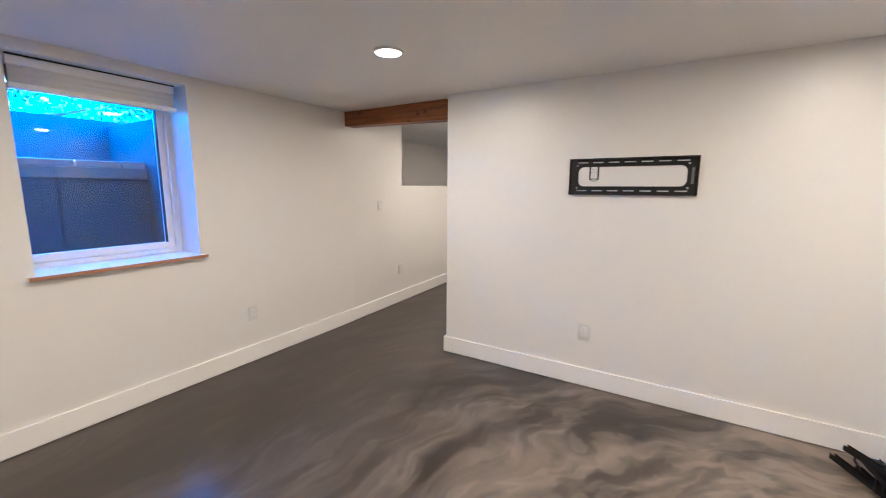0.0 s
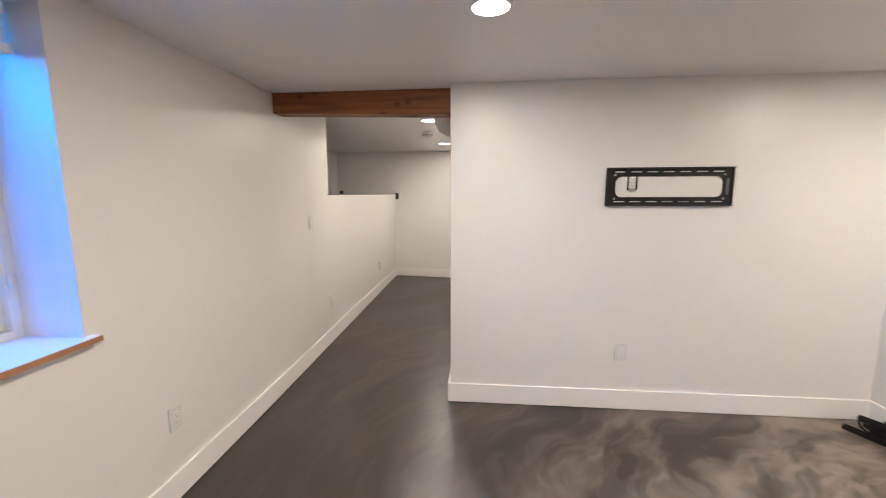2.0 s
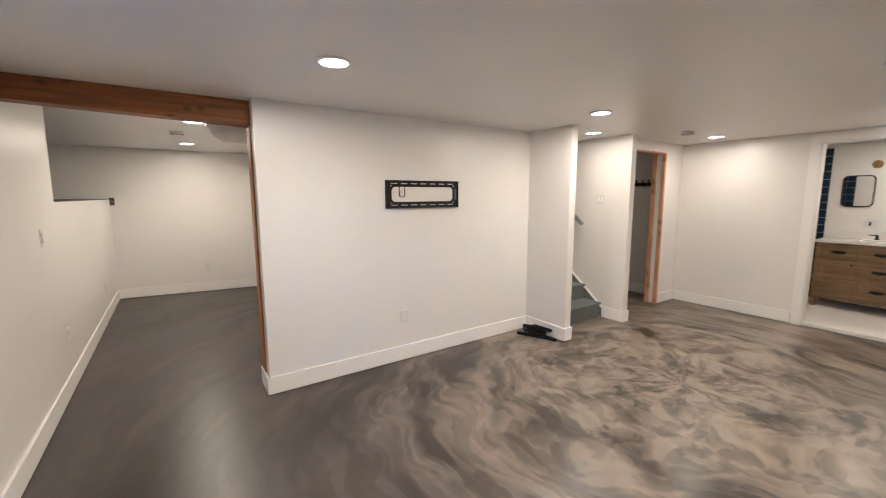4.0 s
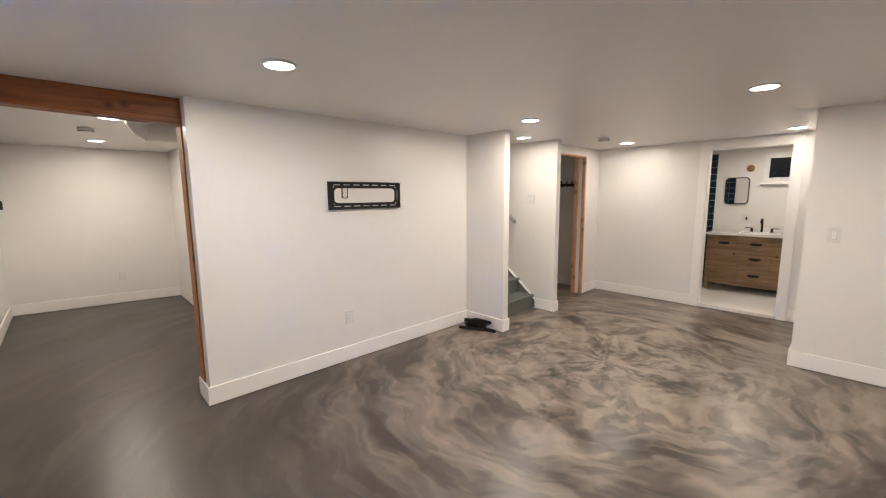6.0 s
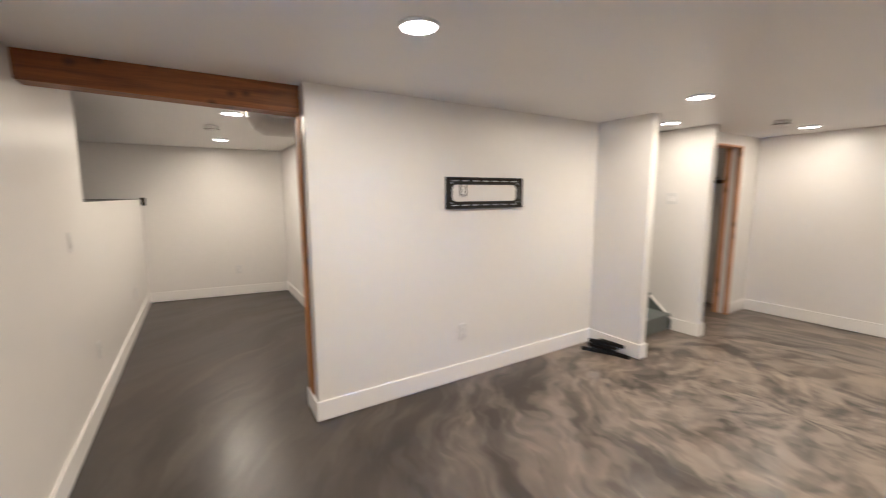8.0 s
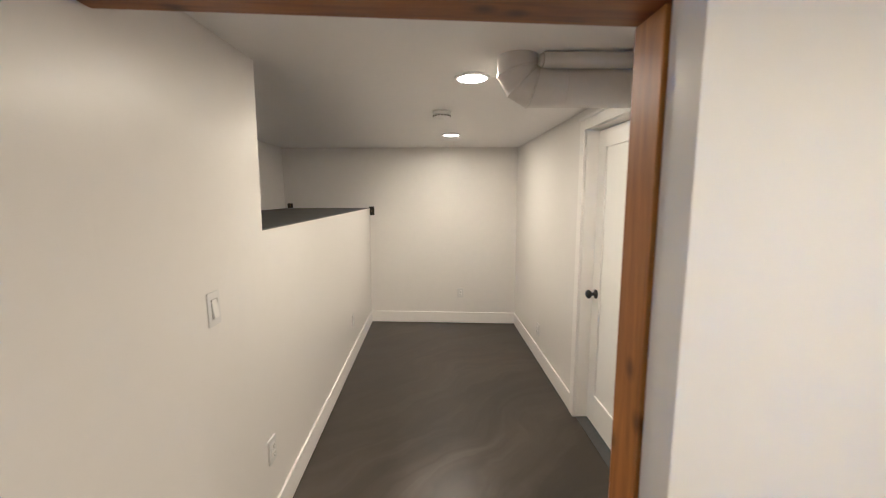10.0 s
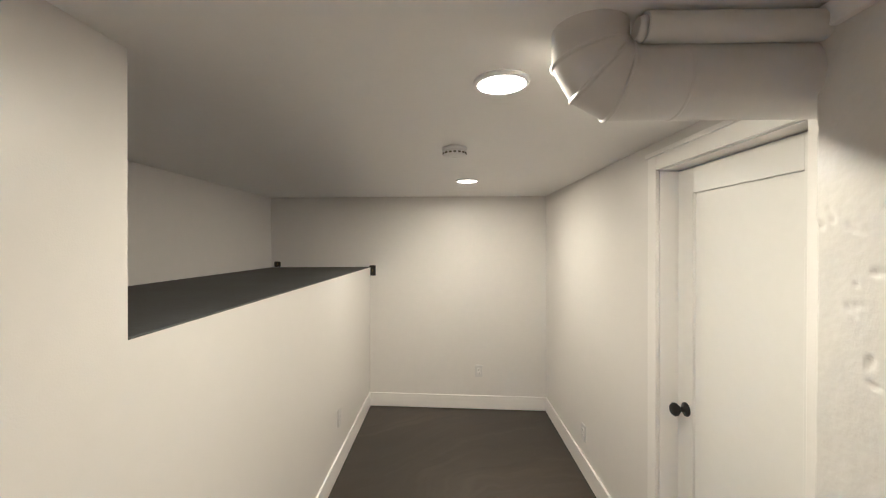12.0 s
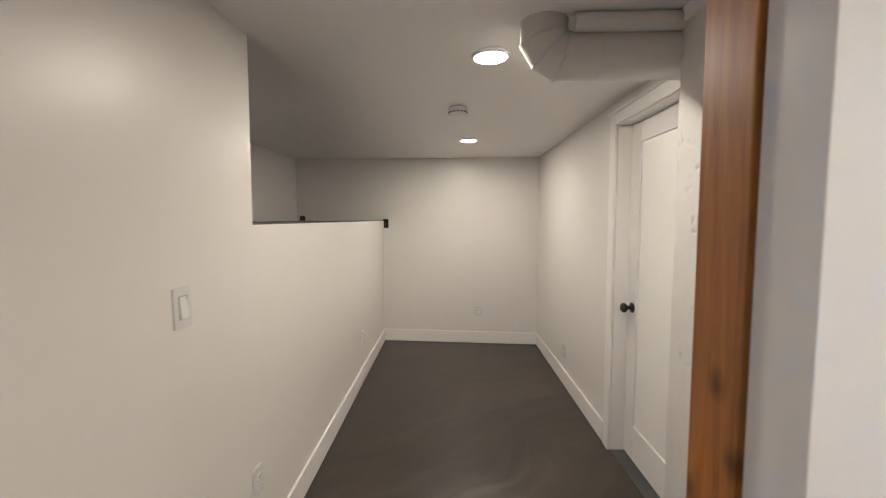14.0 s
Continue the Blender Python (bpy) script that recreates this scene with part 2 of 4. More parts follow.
M_BARK = mat("bark", (0.10, 0.07, 0.05), 0.9, vary=0.3, scale=20, bump=0.8, bump_scale=30)
M_LEAF = mat("leaf", (0.045, 0.095, 0.03), 0.5, vary=0.35, scale=3)
M_SOIL = mat("soil_grass", (0.07, 0.09, 0.04), 0.9, vary=0.4, scale=6, bump=0.8, bump_scale=30)
M_SIDING = mat("pale_siding", (0.65, 0.64, 0.62), 0.6, vary=0.05, scale=4)
M_ROOF = mat("roof_shingle", (0.12, 0.115, 0.11), 0.85, vary=0.2, scale=10)


def glass(name, tint=(1, 1, 1)):
    m = bpy.data.materials.new(name)
    m.use_nodes = True
    b = m.node_tree.nodes["Principled BSDF"]
    b.inputs["Base Color"].default_value = (*tint, 1)
    b.inputs["Transmission Weight"].default_value, b.inputs["Roughness"].default_value, b.inputs["IOR"].default_value = 1.0, 0.0, 1.45
    return m


def emitter(name, colour, strength):
    m = bpy.data.materials.new(name)
    m.use_nodes = True
    b = m.node_tree.nodes["Principled BSDF"]
    b.inputs["Base Color"].default_value = (0.8, 0.8, 0.8, 1)
    b.inputs["Emission Color"].default_value, b.inputs["Emission Strength"].default_value = (*colour, 1), strength
    return m


M_GLASS = glass("window_glass")
M_DARKGLASS = mat("dark_window_glass", (0.01, 0.014, 0.02), 0.06, vary=0.1)
M_MIRROR = mat("mirror_silver", (0.9, 0.9, 0.9), 0.02, metal=1.0, vary=0.0)
M_DIFFUSER = emitter("lamp_diffuser", (1.0, 0.66, 0.36), 0.9)

# ---- building helpers ----


def add_box(bm, x0, x1, y0, y1, z0, z1, bevel=0.0):
    vs = [bm.verts.new((x, y, z)) for z in (z0, z1) for x, y in ((x0, y0), (x1, y0), (x1, y1), (x0, y1))]
    fs = [bm.faces.new([vs[i] for i in f]) for f in ((3, 2, 1, 0), (4, 5, 6, 7), (0, 1, 5, 4), (1, 2, 6, 5), (2, 3, 7, 6), (3, 0, 4, 7))]
    if bevel:
        bmesh.ops.bevel(bm, geom=list({e for f in fs for e in f.edges}), offset=bevel, segments=2, affect="EDGES", profile=0.6)
    return bm


def boxes(*dims, bevel=0.0):
    bm = bmesh.new()
    for d in dims:
        add_box(bm, *d, bevel=bevel)
    return bm


def add_tube(bm, points, radius, sides=16, cap=True):
    """A round bar through points, mitred at the bends; radius may be a list."""
    pts = [Vector(p) for p in points]
    rad = radius if isinstance(radius, (list, tuple)) else [radius] * len(pts)
    rings = []
    up = None
    for i, p in enumerate(pts):
        d1 = (pts[i] - pts[i - 1]).normalized() if i else (pts[1] - pts[0]).normalized()
        d2 = (pts[i + 1] - pts[i]).normalized() if i < len(pts) - 1 else d1
        t = (d1 + d2).normalized()
        if up is None:
            up = t.orthogonal().normalized()
        up = (up - t * up.dot(t)).normalized()
        side = t.cross(up)
        bend = d1 - d2
        k = 1 / max(0.5, d1.dot(t))
        bn = bend.normalized() if bend.length > 1e-6 else None
        ring = []
        for a in range(sides):
            c = 2 * math.pi * a / sides
            off = up * math.cos(c) + side * math.sin(c)
            if bn is not None:
                off += bn * off.dot(bn) * (k - 1)
            ring.append(bm.verts.new(p + off * rad[i]))
        rings.append(ring)
    for r, q in zip(rings, rings[1:]):
        for a in range(sides):
            f = bm.faces.new((r[a], r[(a + 1) % sides], q[(a + 1) % sides], q[a]))
            f.smooth = sides > 8
    if cap:
        bm.faces.new(rings[0][::-1])
        bm.faces.new(rings[-1])
    return bm


def tube(points, radius, sides=16, cap=True):
    return add_tube(bmesh.new(), points, radius, sides, cap)


def lathe(profile, sides=32):
    """Profile of (radius, z), turned round z."""
    bm = bmesh.new()
    rings = [[bm.verts.new((r * math.cos(2 * math.pi * a / sides), r * math.sin(2 * math.pi * a / sides), z)) for a in range(sides)] for r, z in profile]
    for r, q in zip(rings, rings[1:]):
        for a in range(sides):
            f = bm.faces.new((r[a], r[(a + 1) % sides], q[(a + 1) % sides], q[a]))
            f.smooth = True
    bm.faces.new(rings[0][::-1])
    bm.faces.new(rings[-1])
    return bm


def mesh_of(name, bm, material, smooth_angle=None):
    me = bpy.data.meshes.new(name)
    bmesh.ops.recalc_face_normals(bm, faces=bm.faces)
    bm.to_mesh(me)
    bm.free()
    me.materials.append(material)
    return me


def part(name, bm, material, parent, label=""):
    ob = new(name, mesh_of(name, bm, material))
    ob.parent = parent
    return tagged(ob, label)


def thing(name, label, category, m=None, group=""):
    ob = new(name)
    ob.empty_display_size = 0.1
    if m is not None:
        ob.matrix_basis = m
    return tagged(ob, label, category, group)


def structure(name, bm, material, label, category):
    return tagged(new(name, mesh_of(name, bm, material)), label, category, kind="structure")


def rounded(w, h, r, steps=5):
    """Outline of a rounded rectangle about the origin."""
    out = []
    for cx, cy, a0 in ((w / 2 - r, h / 2 - r, 0), (-w / 2 + r, h / 2 - r, 90), (-w / 2 + r, -h / 2 + r, 180), (w / 2 - r, -h / 2 + r, 270)):
        for i in range(steps + 1):
            a = radians(a0 + 90 * i / steps)
            out.append((cx + r * math.cos(a), cy + r * math.sin(a)))
    return out


def plate_with_holes(outlines, depth, bevel=0.0):
    """A flat plate in xz from outlines (outer one first, then the holes), as a bmesh; its back is at y=0, its face at -depth."""
    cu = bpy.data.curves.new("outline", "CURVE")
    cu.dimensions, cu.fill_mode, cu.extrude, cu.bevel_depth = "2D", "BOTH", depth / 2 - bevel, bevel
    for o in outlines:
        sp = cu.splines.new("POLY")
        sp.points.add(len(o) - 1)
        for p, (x, z) in zip(sp.points, o):
            p.co = (x, z, 0, 1)
        sp.use_cyclic_u = True
    ob = bpy.data.objects.new("outline", cu)
    me = bpy.data.meshes.new_from_object(ob)
    bm = bmesh.new()
    bm.from_mesh(me)
    bpy.data.objects.remove(ob)
    bpy.data.meshes.remove(me)
    bmesh.ops.transform(bm, matrix=Matrix.Translation((0, -depth / 2, 0)) @ pose(0, 0, 0, 90, 0, 0), verts=bm.verts)
    return bm


def at(outline, dx, dz):
    return [(x + dx, z + dz) for x, z in outline]


# ---- the large structure ----


def fz(x, y):
    """The old slab rises a little towards the alcove's window-side corner."""
    return 0.055 * min(1, max(0, (y - 3.3) / 4.1)) * min(1, max(0, (-0.6 - x) / 1.7))


def floor_mesh():
    bm = bmesh.new()
    xs = [-2.65 + 7.15 * i / 48 for i in range(49)]
    ys = [YS - 0.1 + (7.7 - YS) * i / 64 for i in range(65)]
    g = [[bm.verts.new((x, y, fz(x, y))) for x in xs] for y in ys]
    for a, b in zip(g, g[1:]):
        for i in range(48):
            bm.faces.new((a[i], a[i + 1], b[i + 1], b[i])).smooth = True
    add_box(bm, -2.65, 4.5, YS - 0.1, 7.6, -0.2, -0.02)
    return bm


structure("floor", floor_mesh(), M_FLOOR, "sealed brown-grey stained concrete floor with trowel swirls", "floor")
ceil_bm = boxes((-3.4, 1.80, YS - 0.1, 7.6, H, H + 0.13), (2.77, 6.1, YS - 0.1, 7.6, H, H + 0.13), (1.80, 2.77, YS - 0.1, 3.8, H, H + 0.13), (1.80, 2.77, 3.8, 6.1, 3.9, 4.0))
structure("ceiling", ceil_bm, M_CEIL, "low smooth white satin painted basement ceiling", "ceiling")

WY0, WY1, WZ0, WZ1 = 1.18, 2.04, 0.945, 2.125   # window opening
NY, NZ, NX = 4.43, 1.471, -3.30                # raised niche
west_bm = boxes((-2.65, XW, YS, WY0, 0, H), (-2.65, XW, WY0, WY1, 0, WZ0), (-2.65, XW, WY0, WY1, WZ1, H), (-2.65, XW, WY1, 3.59, 0, H), (-2.65, XW, 3.59, NY, 0, H), (-2.65, XW, NY, YB, 0, NZ))
for v in west_bm.verts:
    if v.co.y > 3.7 and v.co.x > -2.5:   # the alcove's end of the wall leans in
        v.co.x += 0.03 * v.co.z / H
structure("wall_west", west_bm, M_WALL, "white painted basement wall with a deep window opening", "wall")
structure("wall_niche", boxes((NX - 0.1, NX, NY - 0.1, YB + 0.13, 1.2, H), (NX, -2.65, NY - 0.1, NY, 1.2, H)), M_WALL, "white painted back of the raised niche", "wall")
structure("niche_ledge", boxes((NX, XW + 0.017, NY, YB, NZ, NZ + 0.006)), M_LEDGE, "dark grey rough concrete ledge of the raised niche", "ledge")
structure("wall_north", boxes((-3.4, -0.39, YB, YB + 0.13, 0, H)), M_WALL, "white painted end wall of the alcove", "wall")
structure("wall_screen", boxes((-1.035, 1.71, YT, 3.522, 0, H), (-0.92, 1.71, 3.522, 3.60, 0, H)), M_WALL, "white painted partition with a screen bracket", "wall")
structure("wall_stair_left", boxes((1.71, 1.80, 2.865, 6.1, 0, H), (1.71, 1.80, 3.8, 6.1, H, 3.9)), M_WALL, "white painted wall end beside the stairs", "wall")
structure("wall_stair_right", boxes((2.77, 2.86, 2.87, 6.1, 0, H), (2.77, 2.86, 3.8, 6.1, H, 3.9)), M_WALL, "white painted stairwell wall", "wall")
structure("wall_stair_end", boxes((1.80, 2.77, 6.0, 6.1, 0, 3.9), (1.80, 2.77, 3.7, 3.8, H + 0.13, 3.9)), M_WALL, "white painted end of the stairwell", "wall")
DX0, DX1, DZ = 2.95, 3.925, 2.06
structure("wall_closet", boxes((2.86, DX0, 3.08, 3.20, 0, H), (DX0, DX1, 3.08, 3.20, DZ, H), (DX1, XF, 3.08, 3.20, 0, H)), M_WALL, "white painted wall with a closet opening", "wall")
structure("wall_closet_inside", boxes((4.32, 4.42, 3.20, 4.7, 0, H), (2.86, 4.32, 4.6, 4.7, 0, H)), M_WALL, "white painted inside walls of the closet", "wall")
BY0, BY1, BZ = 0.815, 1.65, 2.078
structure("wall_bathroom", boxes((XF, 4.5, 0.435, BY0, 0, H), (XF, 4.5, BY0, BY1, BZ, H), (XF, 4.5, BY1, 3.20, 0, H)), M_WALL, "white painted wall with the bathroom doorway", "wall")
structure("wall_east", boxes((XE, 2.93, YS, 0.555, 0, H), (2.93, XF, 0.435, 0.555, 0, H)), M_WALL, "white painted wall corner with a light switch", "wall")
structure("wall_south", boxes((-2.65, 2.93, YS - 0.1, YS, 0, H)), M_WALL, "plain white painted wall", "wall")
QY0, QY1 = 4.55, 5.355
structure("wall_alcove", boxes((XR, -0.40, 4.30, QY0, 0, H), (XR, -0.40, QY0, QY1, 2.06, H), (XR, -0.40, QY1, YB, 0, H)), M_WALL, "white painted alcove wall with a panelled door", "wall")
structure("wall_behind_door", boxes((-0.30, -0.25, 4.3, 5.6, 0, H)), M_WALL, "plain wall behind the closed door", "wall")
structure("wall_bath_inside", boxes((6.0, 6.1, -0.2, 2.7, 0, H), (4.5, 6.0, 2.6, 2.7, 0, H), (4.5, 6.0, -0.2, -0.1, 0, H), (4.42, 4.5, -0.1, 0.435, 0, H)), M_WALL, "white painted bathroom walls", "wall")
structure("bath_floor", boxes((4.395, 6.0, -0.1, 2.6, 0.0, 0.03)), M_BATHFLOOR, "pale tiled bathroom floor", "floor")


def chimney():
    """Plastered brick flue under thick paint: gently wavy, with scattered ragged chips."""
    rnd = random.Random(41)
    bm = bmesh.new()
    nu, nz = 230, 440
    x0, x1, y0, y1 = -0.715, -0.35, 3.60, 4.315
    face, total = y1 - y0, (y1 - y0) + (x1 - x0)
    uu, zz = np.meshgrid(np.linspace(0, total, nu + 1), np.linspace(0, H, nz + 1))
    depth = np.zeros_like(uu)
    # ragged outline shared by all chips
    rag = np.array([[noise.noise((u * 38, z * 38, 1.7)) + 0.5 * noise.noise((u * 90, z * 90, 4.2)) for u in uu[0]] for z in zz[:, 0]])
    cu = cz = 0
    for k in range(170):
        if k % 2 == 0:   # chips come in small clusters
            cu, cz = rnd.uniform(0, face), H * rnd.random() ** 1.15 * 0.9
        else:
            cu, cz = cu + rnd.gauss(0, 0.025), cz + rnd.gauss(0, 0.03)
        a, ln, wd = rnd.choice((0.4, 0.9, 1.4, 2.2, 0.1)) + rnd.gauss(0, 0.25), rnd.uniform(0.006, 0.022), rnd.uniform(0.004, 0.010)
        du, dv = uu - cu, zz - cz
        p, q = du * math.cos(a) + dv * math.sin(a), -du * math.sin(a) + dv * math.cos(a)
        inside = np.clip(1.25 - (p / ln) ** 2 - (q / wd) ** 2 + 1.7 * rag, 0, 1) * (np.abs(p) < 2 * ln) * (np.abs(q) < 2.4 * wd)
        # deepest along one broken edge, running out on the other side
        depth = np.maximum(depth, inside * rnd.uniform(0.0025, 0.0065) * np.clip(0.75 - 0.5 * q / wd, 0.15, 1.2))
    rows = []
    for j in range(nz + 1):
        row = []
        for i in range(nu + 1):
            u, z = uu[j, i], zz[j, i]
            if u < face:
                p, nrm = Vector((x0, y0 + u, z)), Vector((-1, 0, 0))
            else:
                p, nrm = Vector((x0 + (u - face), y1, z)), Vector((0, 1, 0))
            q = Vector((p.x * 9, p.y * 9, z * 8))
            lump = 0.0055 * noise.noise(q * 0.4) + 0.0022 * noise.noise(q * 1.1) + 0.0008 * noise.noise(q * 3.1)
            row.append(bm.verts.new(p + nrm * (lump - depth[j, i])))
        rows.append(row)
    for a, b in zip(rows, rows[1:]):
        for i in range(nu):
            bm.faces.new((a[i], a[i + 1], b[i + 1], b[i])).smooth = True
    return bm


structure("chimney", chimney(), M_PLASTER, "white painted rough plastered chimney breast, pitted", "chimney")
structure("chimney_cap", boxes((-0.733, -0.4, 3.60, 4.325, H - 0.05, H), bevel=0.004), M_CEIL, "white trim strip above the chimney breast", "trim")

# baseboards, set a hair above the floor
BH, BT, BG = 0.14, 0.015, 0.005


def baseboard(x0, x1, y0, y1):
    bm = boxes((x0, x1, y0, y1, BG, BH), bevel=0.002)
    for v in bm.verts:
        v.co.z += fz(v.co.x, v.co.y)
    structure("baseboard", bm, M_TRIM, "white painted flat wooden baseboard", "baseboard")


baseboard(XW, XW + BT, YS, 3.3)
baseboard(XW, XW + BT, 3.3, YB)
baseboard(XW + BT, XR - BT, YB - BT, YB)
baseboard(XR - BT, XR, 5.43, YB)
baseboard(-1.04, 1.71 - BT, YT - BT, YT)
baseboard(-1.04 - BT, -1.04, YT - BT, 3.665)
baseboard(1.71 - BT, 1.71, 2.865 - BT, YT)
baseboard(1.71, 1.80, 2.865 - BT, 2.865)
baseboard(1.80, 1.80 + BT, 2.865 - BT, 3.14)
baseboard(2.77 - BT, 2.77, 2.87 - BT, 3.14)
baseboard(2.77, 2.86 + BT, 2.87 - BT, 2.87)
baseboard(2.86, 2.86 + BT, 2.87, 3.08)
baseboard(DX1 + 0.02, XF - BT, 3.08 - BT, 3.08)
baseboard(XF - BT, XF, BY1 + 0.09, 3.08)
baseboard(XF - BT, XF, 0.555 + BT, BY0 - 0.09)
baseboard(XE, XF - BT, 0.555, 0.555 + BT)
baseboard(XE - BT, XE, YS, 0.555 + BT)
baseboard(4.32 - BT, 4.32, 3.20, 4.6)

# beam and post
beam_bm = boxes((XW, -0.93, 3.525, 3.655, 2.013, H), bevel=0.004)
for v in beam_bm.verts:
    if v.co.x < XW + 0.01 and v.co.z < 2.05:   # lower corner cut off where it meets the wall
        v.co.z += 0.035
        v.co.x += 0.001
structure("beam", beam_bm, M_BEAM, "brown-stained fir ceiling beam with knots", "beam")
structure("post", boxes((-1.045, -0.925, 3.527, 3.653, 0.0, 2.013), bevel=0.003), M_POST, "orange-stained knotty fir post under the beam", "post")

# bathroom door casing
casing = tagged(new("door_1"), "white painted bathroom door casing, without a door", "door frame", kind="structure")
for dims in ((XF - 0.014, XF, BY1 - 0.005, BY1 + 0.085, 0.0, BZ + 0.085), (XF - 0.014, XF, BY0 - 0.085, BY0 + 0.005, 0.0, BZ + 0.085), (XF - 0.014, XF, BY0 + 0.005, BY1 - 0.005, BZ - 0.005, BZ + 0.085)):
    part("casing_board", boxes(dims, bevel=0.002), M_TRIM, casing)
for dims in ((XF, 4.51, BY1 - 0.018, BY1 + 0.002, 0.03, BZ), (XF, 4.51, BY0 - 0.002, BY0 + 0.018, 0.03, BZ), (XF, 4.51, BY0 + 0.018, BY1 - 0.018, BZ - 0.018, BZ + 0.002)):
    part("jamb", boxes(dims), M_TRIM, casing)
part("threshold", boxes((XF - 0.005, XF + 0.03, BY0 + 0.018, BY1 - 0.018, 0.0, 0.034), bevel=0.004), M_QUARTZ, casing, "pale stone threshold")

# raw pocket-door jamb of the closet
pocket = tagged(new("door_2"), "raw fir pocket-door jamb with the white door edge inside", "door frame", kind="structure")
part("split_jamb", boxes((DX1 - 0.03, DX1 + 0.004, 3.065, 3.112, 0, DZ - 0.002), bevel=0.001), M_RAW, pocket)
part("split_jamb", boxes((DX1 - 0.03, DX1 + 0.004, 3.172, 3.235, 0, DZ - 0.002), bevel=0.001), M_RAW, pocket)
part("door_edge", boxes((DX1 - 0.022, DX1 + 0.004, 3.115, 3.168, 0.01, DZ - 0.004), bevel=0.001), M_DOOR, pocket, "white door edge")
part("head_jamb", boxes((DX0, DX1 - 0.03, 3.07, 3.21, DZ - 0.016, DZ + 0.002)), M_RAW, pocket)

# ---- window in the west wall ----
win = tagged(new("window_1"), "white vinyl casement window in a deep reveal", "window", kind="structure")
GX = -2.60
fy0, fy1, fz0, fz1 = WY0 - 0.035, WY1, WZ0 + 0.012, WZ1
part("window_frame", boxes((GX - 0.05, GX + 0.05, fy0, fy0 + 0.035, fz0, fz1), (GX - 0.05, GX + 0.05, fy1 - 0.035, fy1, fz0, fz1), (GX - 0.05, GX + 0.05, fy0 + 0.035, fy1 - 0.035, fz0, fz0 + 0.03), (GX - 0.05, GX + 0.05, fy0 + 0.035, fy1 - 0.035, fz1 - 0.035, fz1)), M_VINYL, win)
sy0, sy1, sz0, sz1 = fy0 + 0.037, fy1 - 0.037, fz0 + 0.032, fz1 - 0.037
part("sash", boxes((GX - 0.03, GX + 0.022, sy0, sy0 + 0.045, sz0, sz1), (GX - 0.03, GX + 0.022, sy1 - 0.045, sy1, sz0, sz1), (GX - 0.03, GX + 0.022, sy0 + 0.045, sy1 - 0.045, sz0, sz0 + 0.045), (GX - 0.03, GX + 0.022, sy0 + 0.045, sy1 - 0.045, sz1 - 0.045, sz1)), M_VINYL, win)
pane = part("pane", boxes((GX - 0.006, GX - 0.002, sy0 + 0.043, sy1 - 0.043, sz0 + 0.043, sz1 - 0.043)), M_GLASS, win, "clear glass pane")
pane.visible_shadow = False
part("gasket", boxes((GX - 0.008, GX + 0.024, sy1 - 0.049, sy1 - 0.045, sz0 + 0.045, sz1 - 0.045), (GX - 0.008, GX + 0.024, sy0 + 0.045, sy0 + 0.049, sz0 + 0.045, sz1 - 0.045)), M_BLACK, win)
crank = part("crank_cover", boxes((GX + 0.05, GX + 0.085, 1.63, 1.76, fz0, fz0 + 0.026), bevel=0.006), M_PLASTIC, win, "white crank cover")
part("crank_handle", add_tube(tube([(GX + 0.085, 1.74, fz0 + 0.02), (GX + 0.10, 1.77, fz0 + 0.03), (GX + 0.10, 1.86, fz0 + 0.028)], 0.006, 8), [(GX + 0.10, 1.86, fz0 + 0.016), (GX + 0.10, 1.86, fz0 + 0.045)], 0.01, 10), M_PLASTIC, crank)
part("lock_lever", boxes((GX + 0.05, GX + 0.065, fy1 - 0.03, fy1 - 0.012, 1.14, 1.2), bevel=0.003), M_PLASTIC, win)
sill = part("window_sill", boxes((-2.648, XW, WY0 + 0.001, WY1 - 0.001, WZ0 - 0.001, WZ0 + 0.01), (XW, XW + 0.035, WY0 - 0.035, WY1 + 0.035, WZ0 - 0.012, WZ0 + 0.01)), M_TRIM, win, "white sill board")
part("sill_edge", boxes((XW + 0.035, XW + 0.041, WY0 - 0.035, WY1 + 0.035, WZ0 - 0.012, WZ0 + 0.0085), bevel=0.001), M_SILL, sill, "bare fir front edge of the sill")

shade = thing("window_shade", "raised off-white cellular shade inside the window reveal", "shade", pose(-2.43, (WY0 + WY1) / 2, 2.115))
hw = (WY1 - WY0) / 2 - 0.03
part("headrail", boxes((-0.03, 0.032, -hw, hw, -0.045, 0.008), bevel=0.004), M_VINYL, shade, "white headrail")
# black strip put in for the dark of the gap above the headrail
part("headrail_gap_shade", boxes((0.033, 0.036, -hw, hw, 0.0, 0.009)), M_BLACK, shade)
for i in range(5):
    z = -0.05 - 0.016 * i
    part("folded_cell", tube([(0.004 * (i % 2), -hw + 0.004, z), (0.004 * (i % 2), hw - 0.004, z)], 0.0225, 10), M_SHADE, shade)
part("bottom_rail", boxes((-0.026, 0.030, -hw, hw, -0.165, -0.135), bevel=0.005), M_VINYL, shade)
part("end_cap", boxes((-0.03, 0.034, hw, hw + 0.006, -0.165, -0.13), bevel=0.002), M_PLASTIC, shade)

# ---- outside the window ----
structure("ground", boxes((-400, -4.25, -400, 400, 1.6, 1.95), (-4.25, -3.45, 2.35, 400, 1.6, 1.95), (-3.45, -2.66, 2.35, 4.25, 1.6, 1.95), (-4.25, -2.66, -400, 0.3, 1.6, 1.95)), M_SOIL, "grassy ground above the window well", "ground")
structure("well_floor", boxes((-4.25, -2.65, 0.3, 2.4, 0.3, 0.42)), M_SOIL, "earth bottom of the window well", "ground")
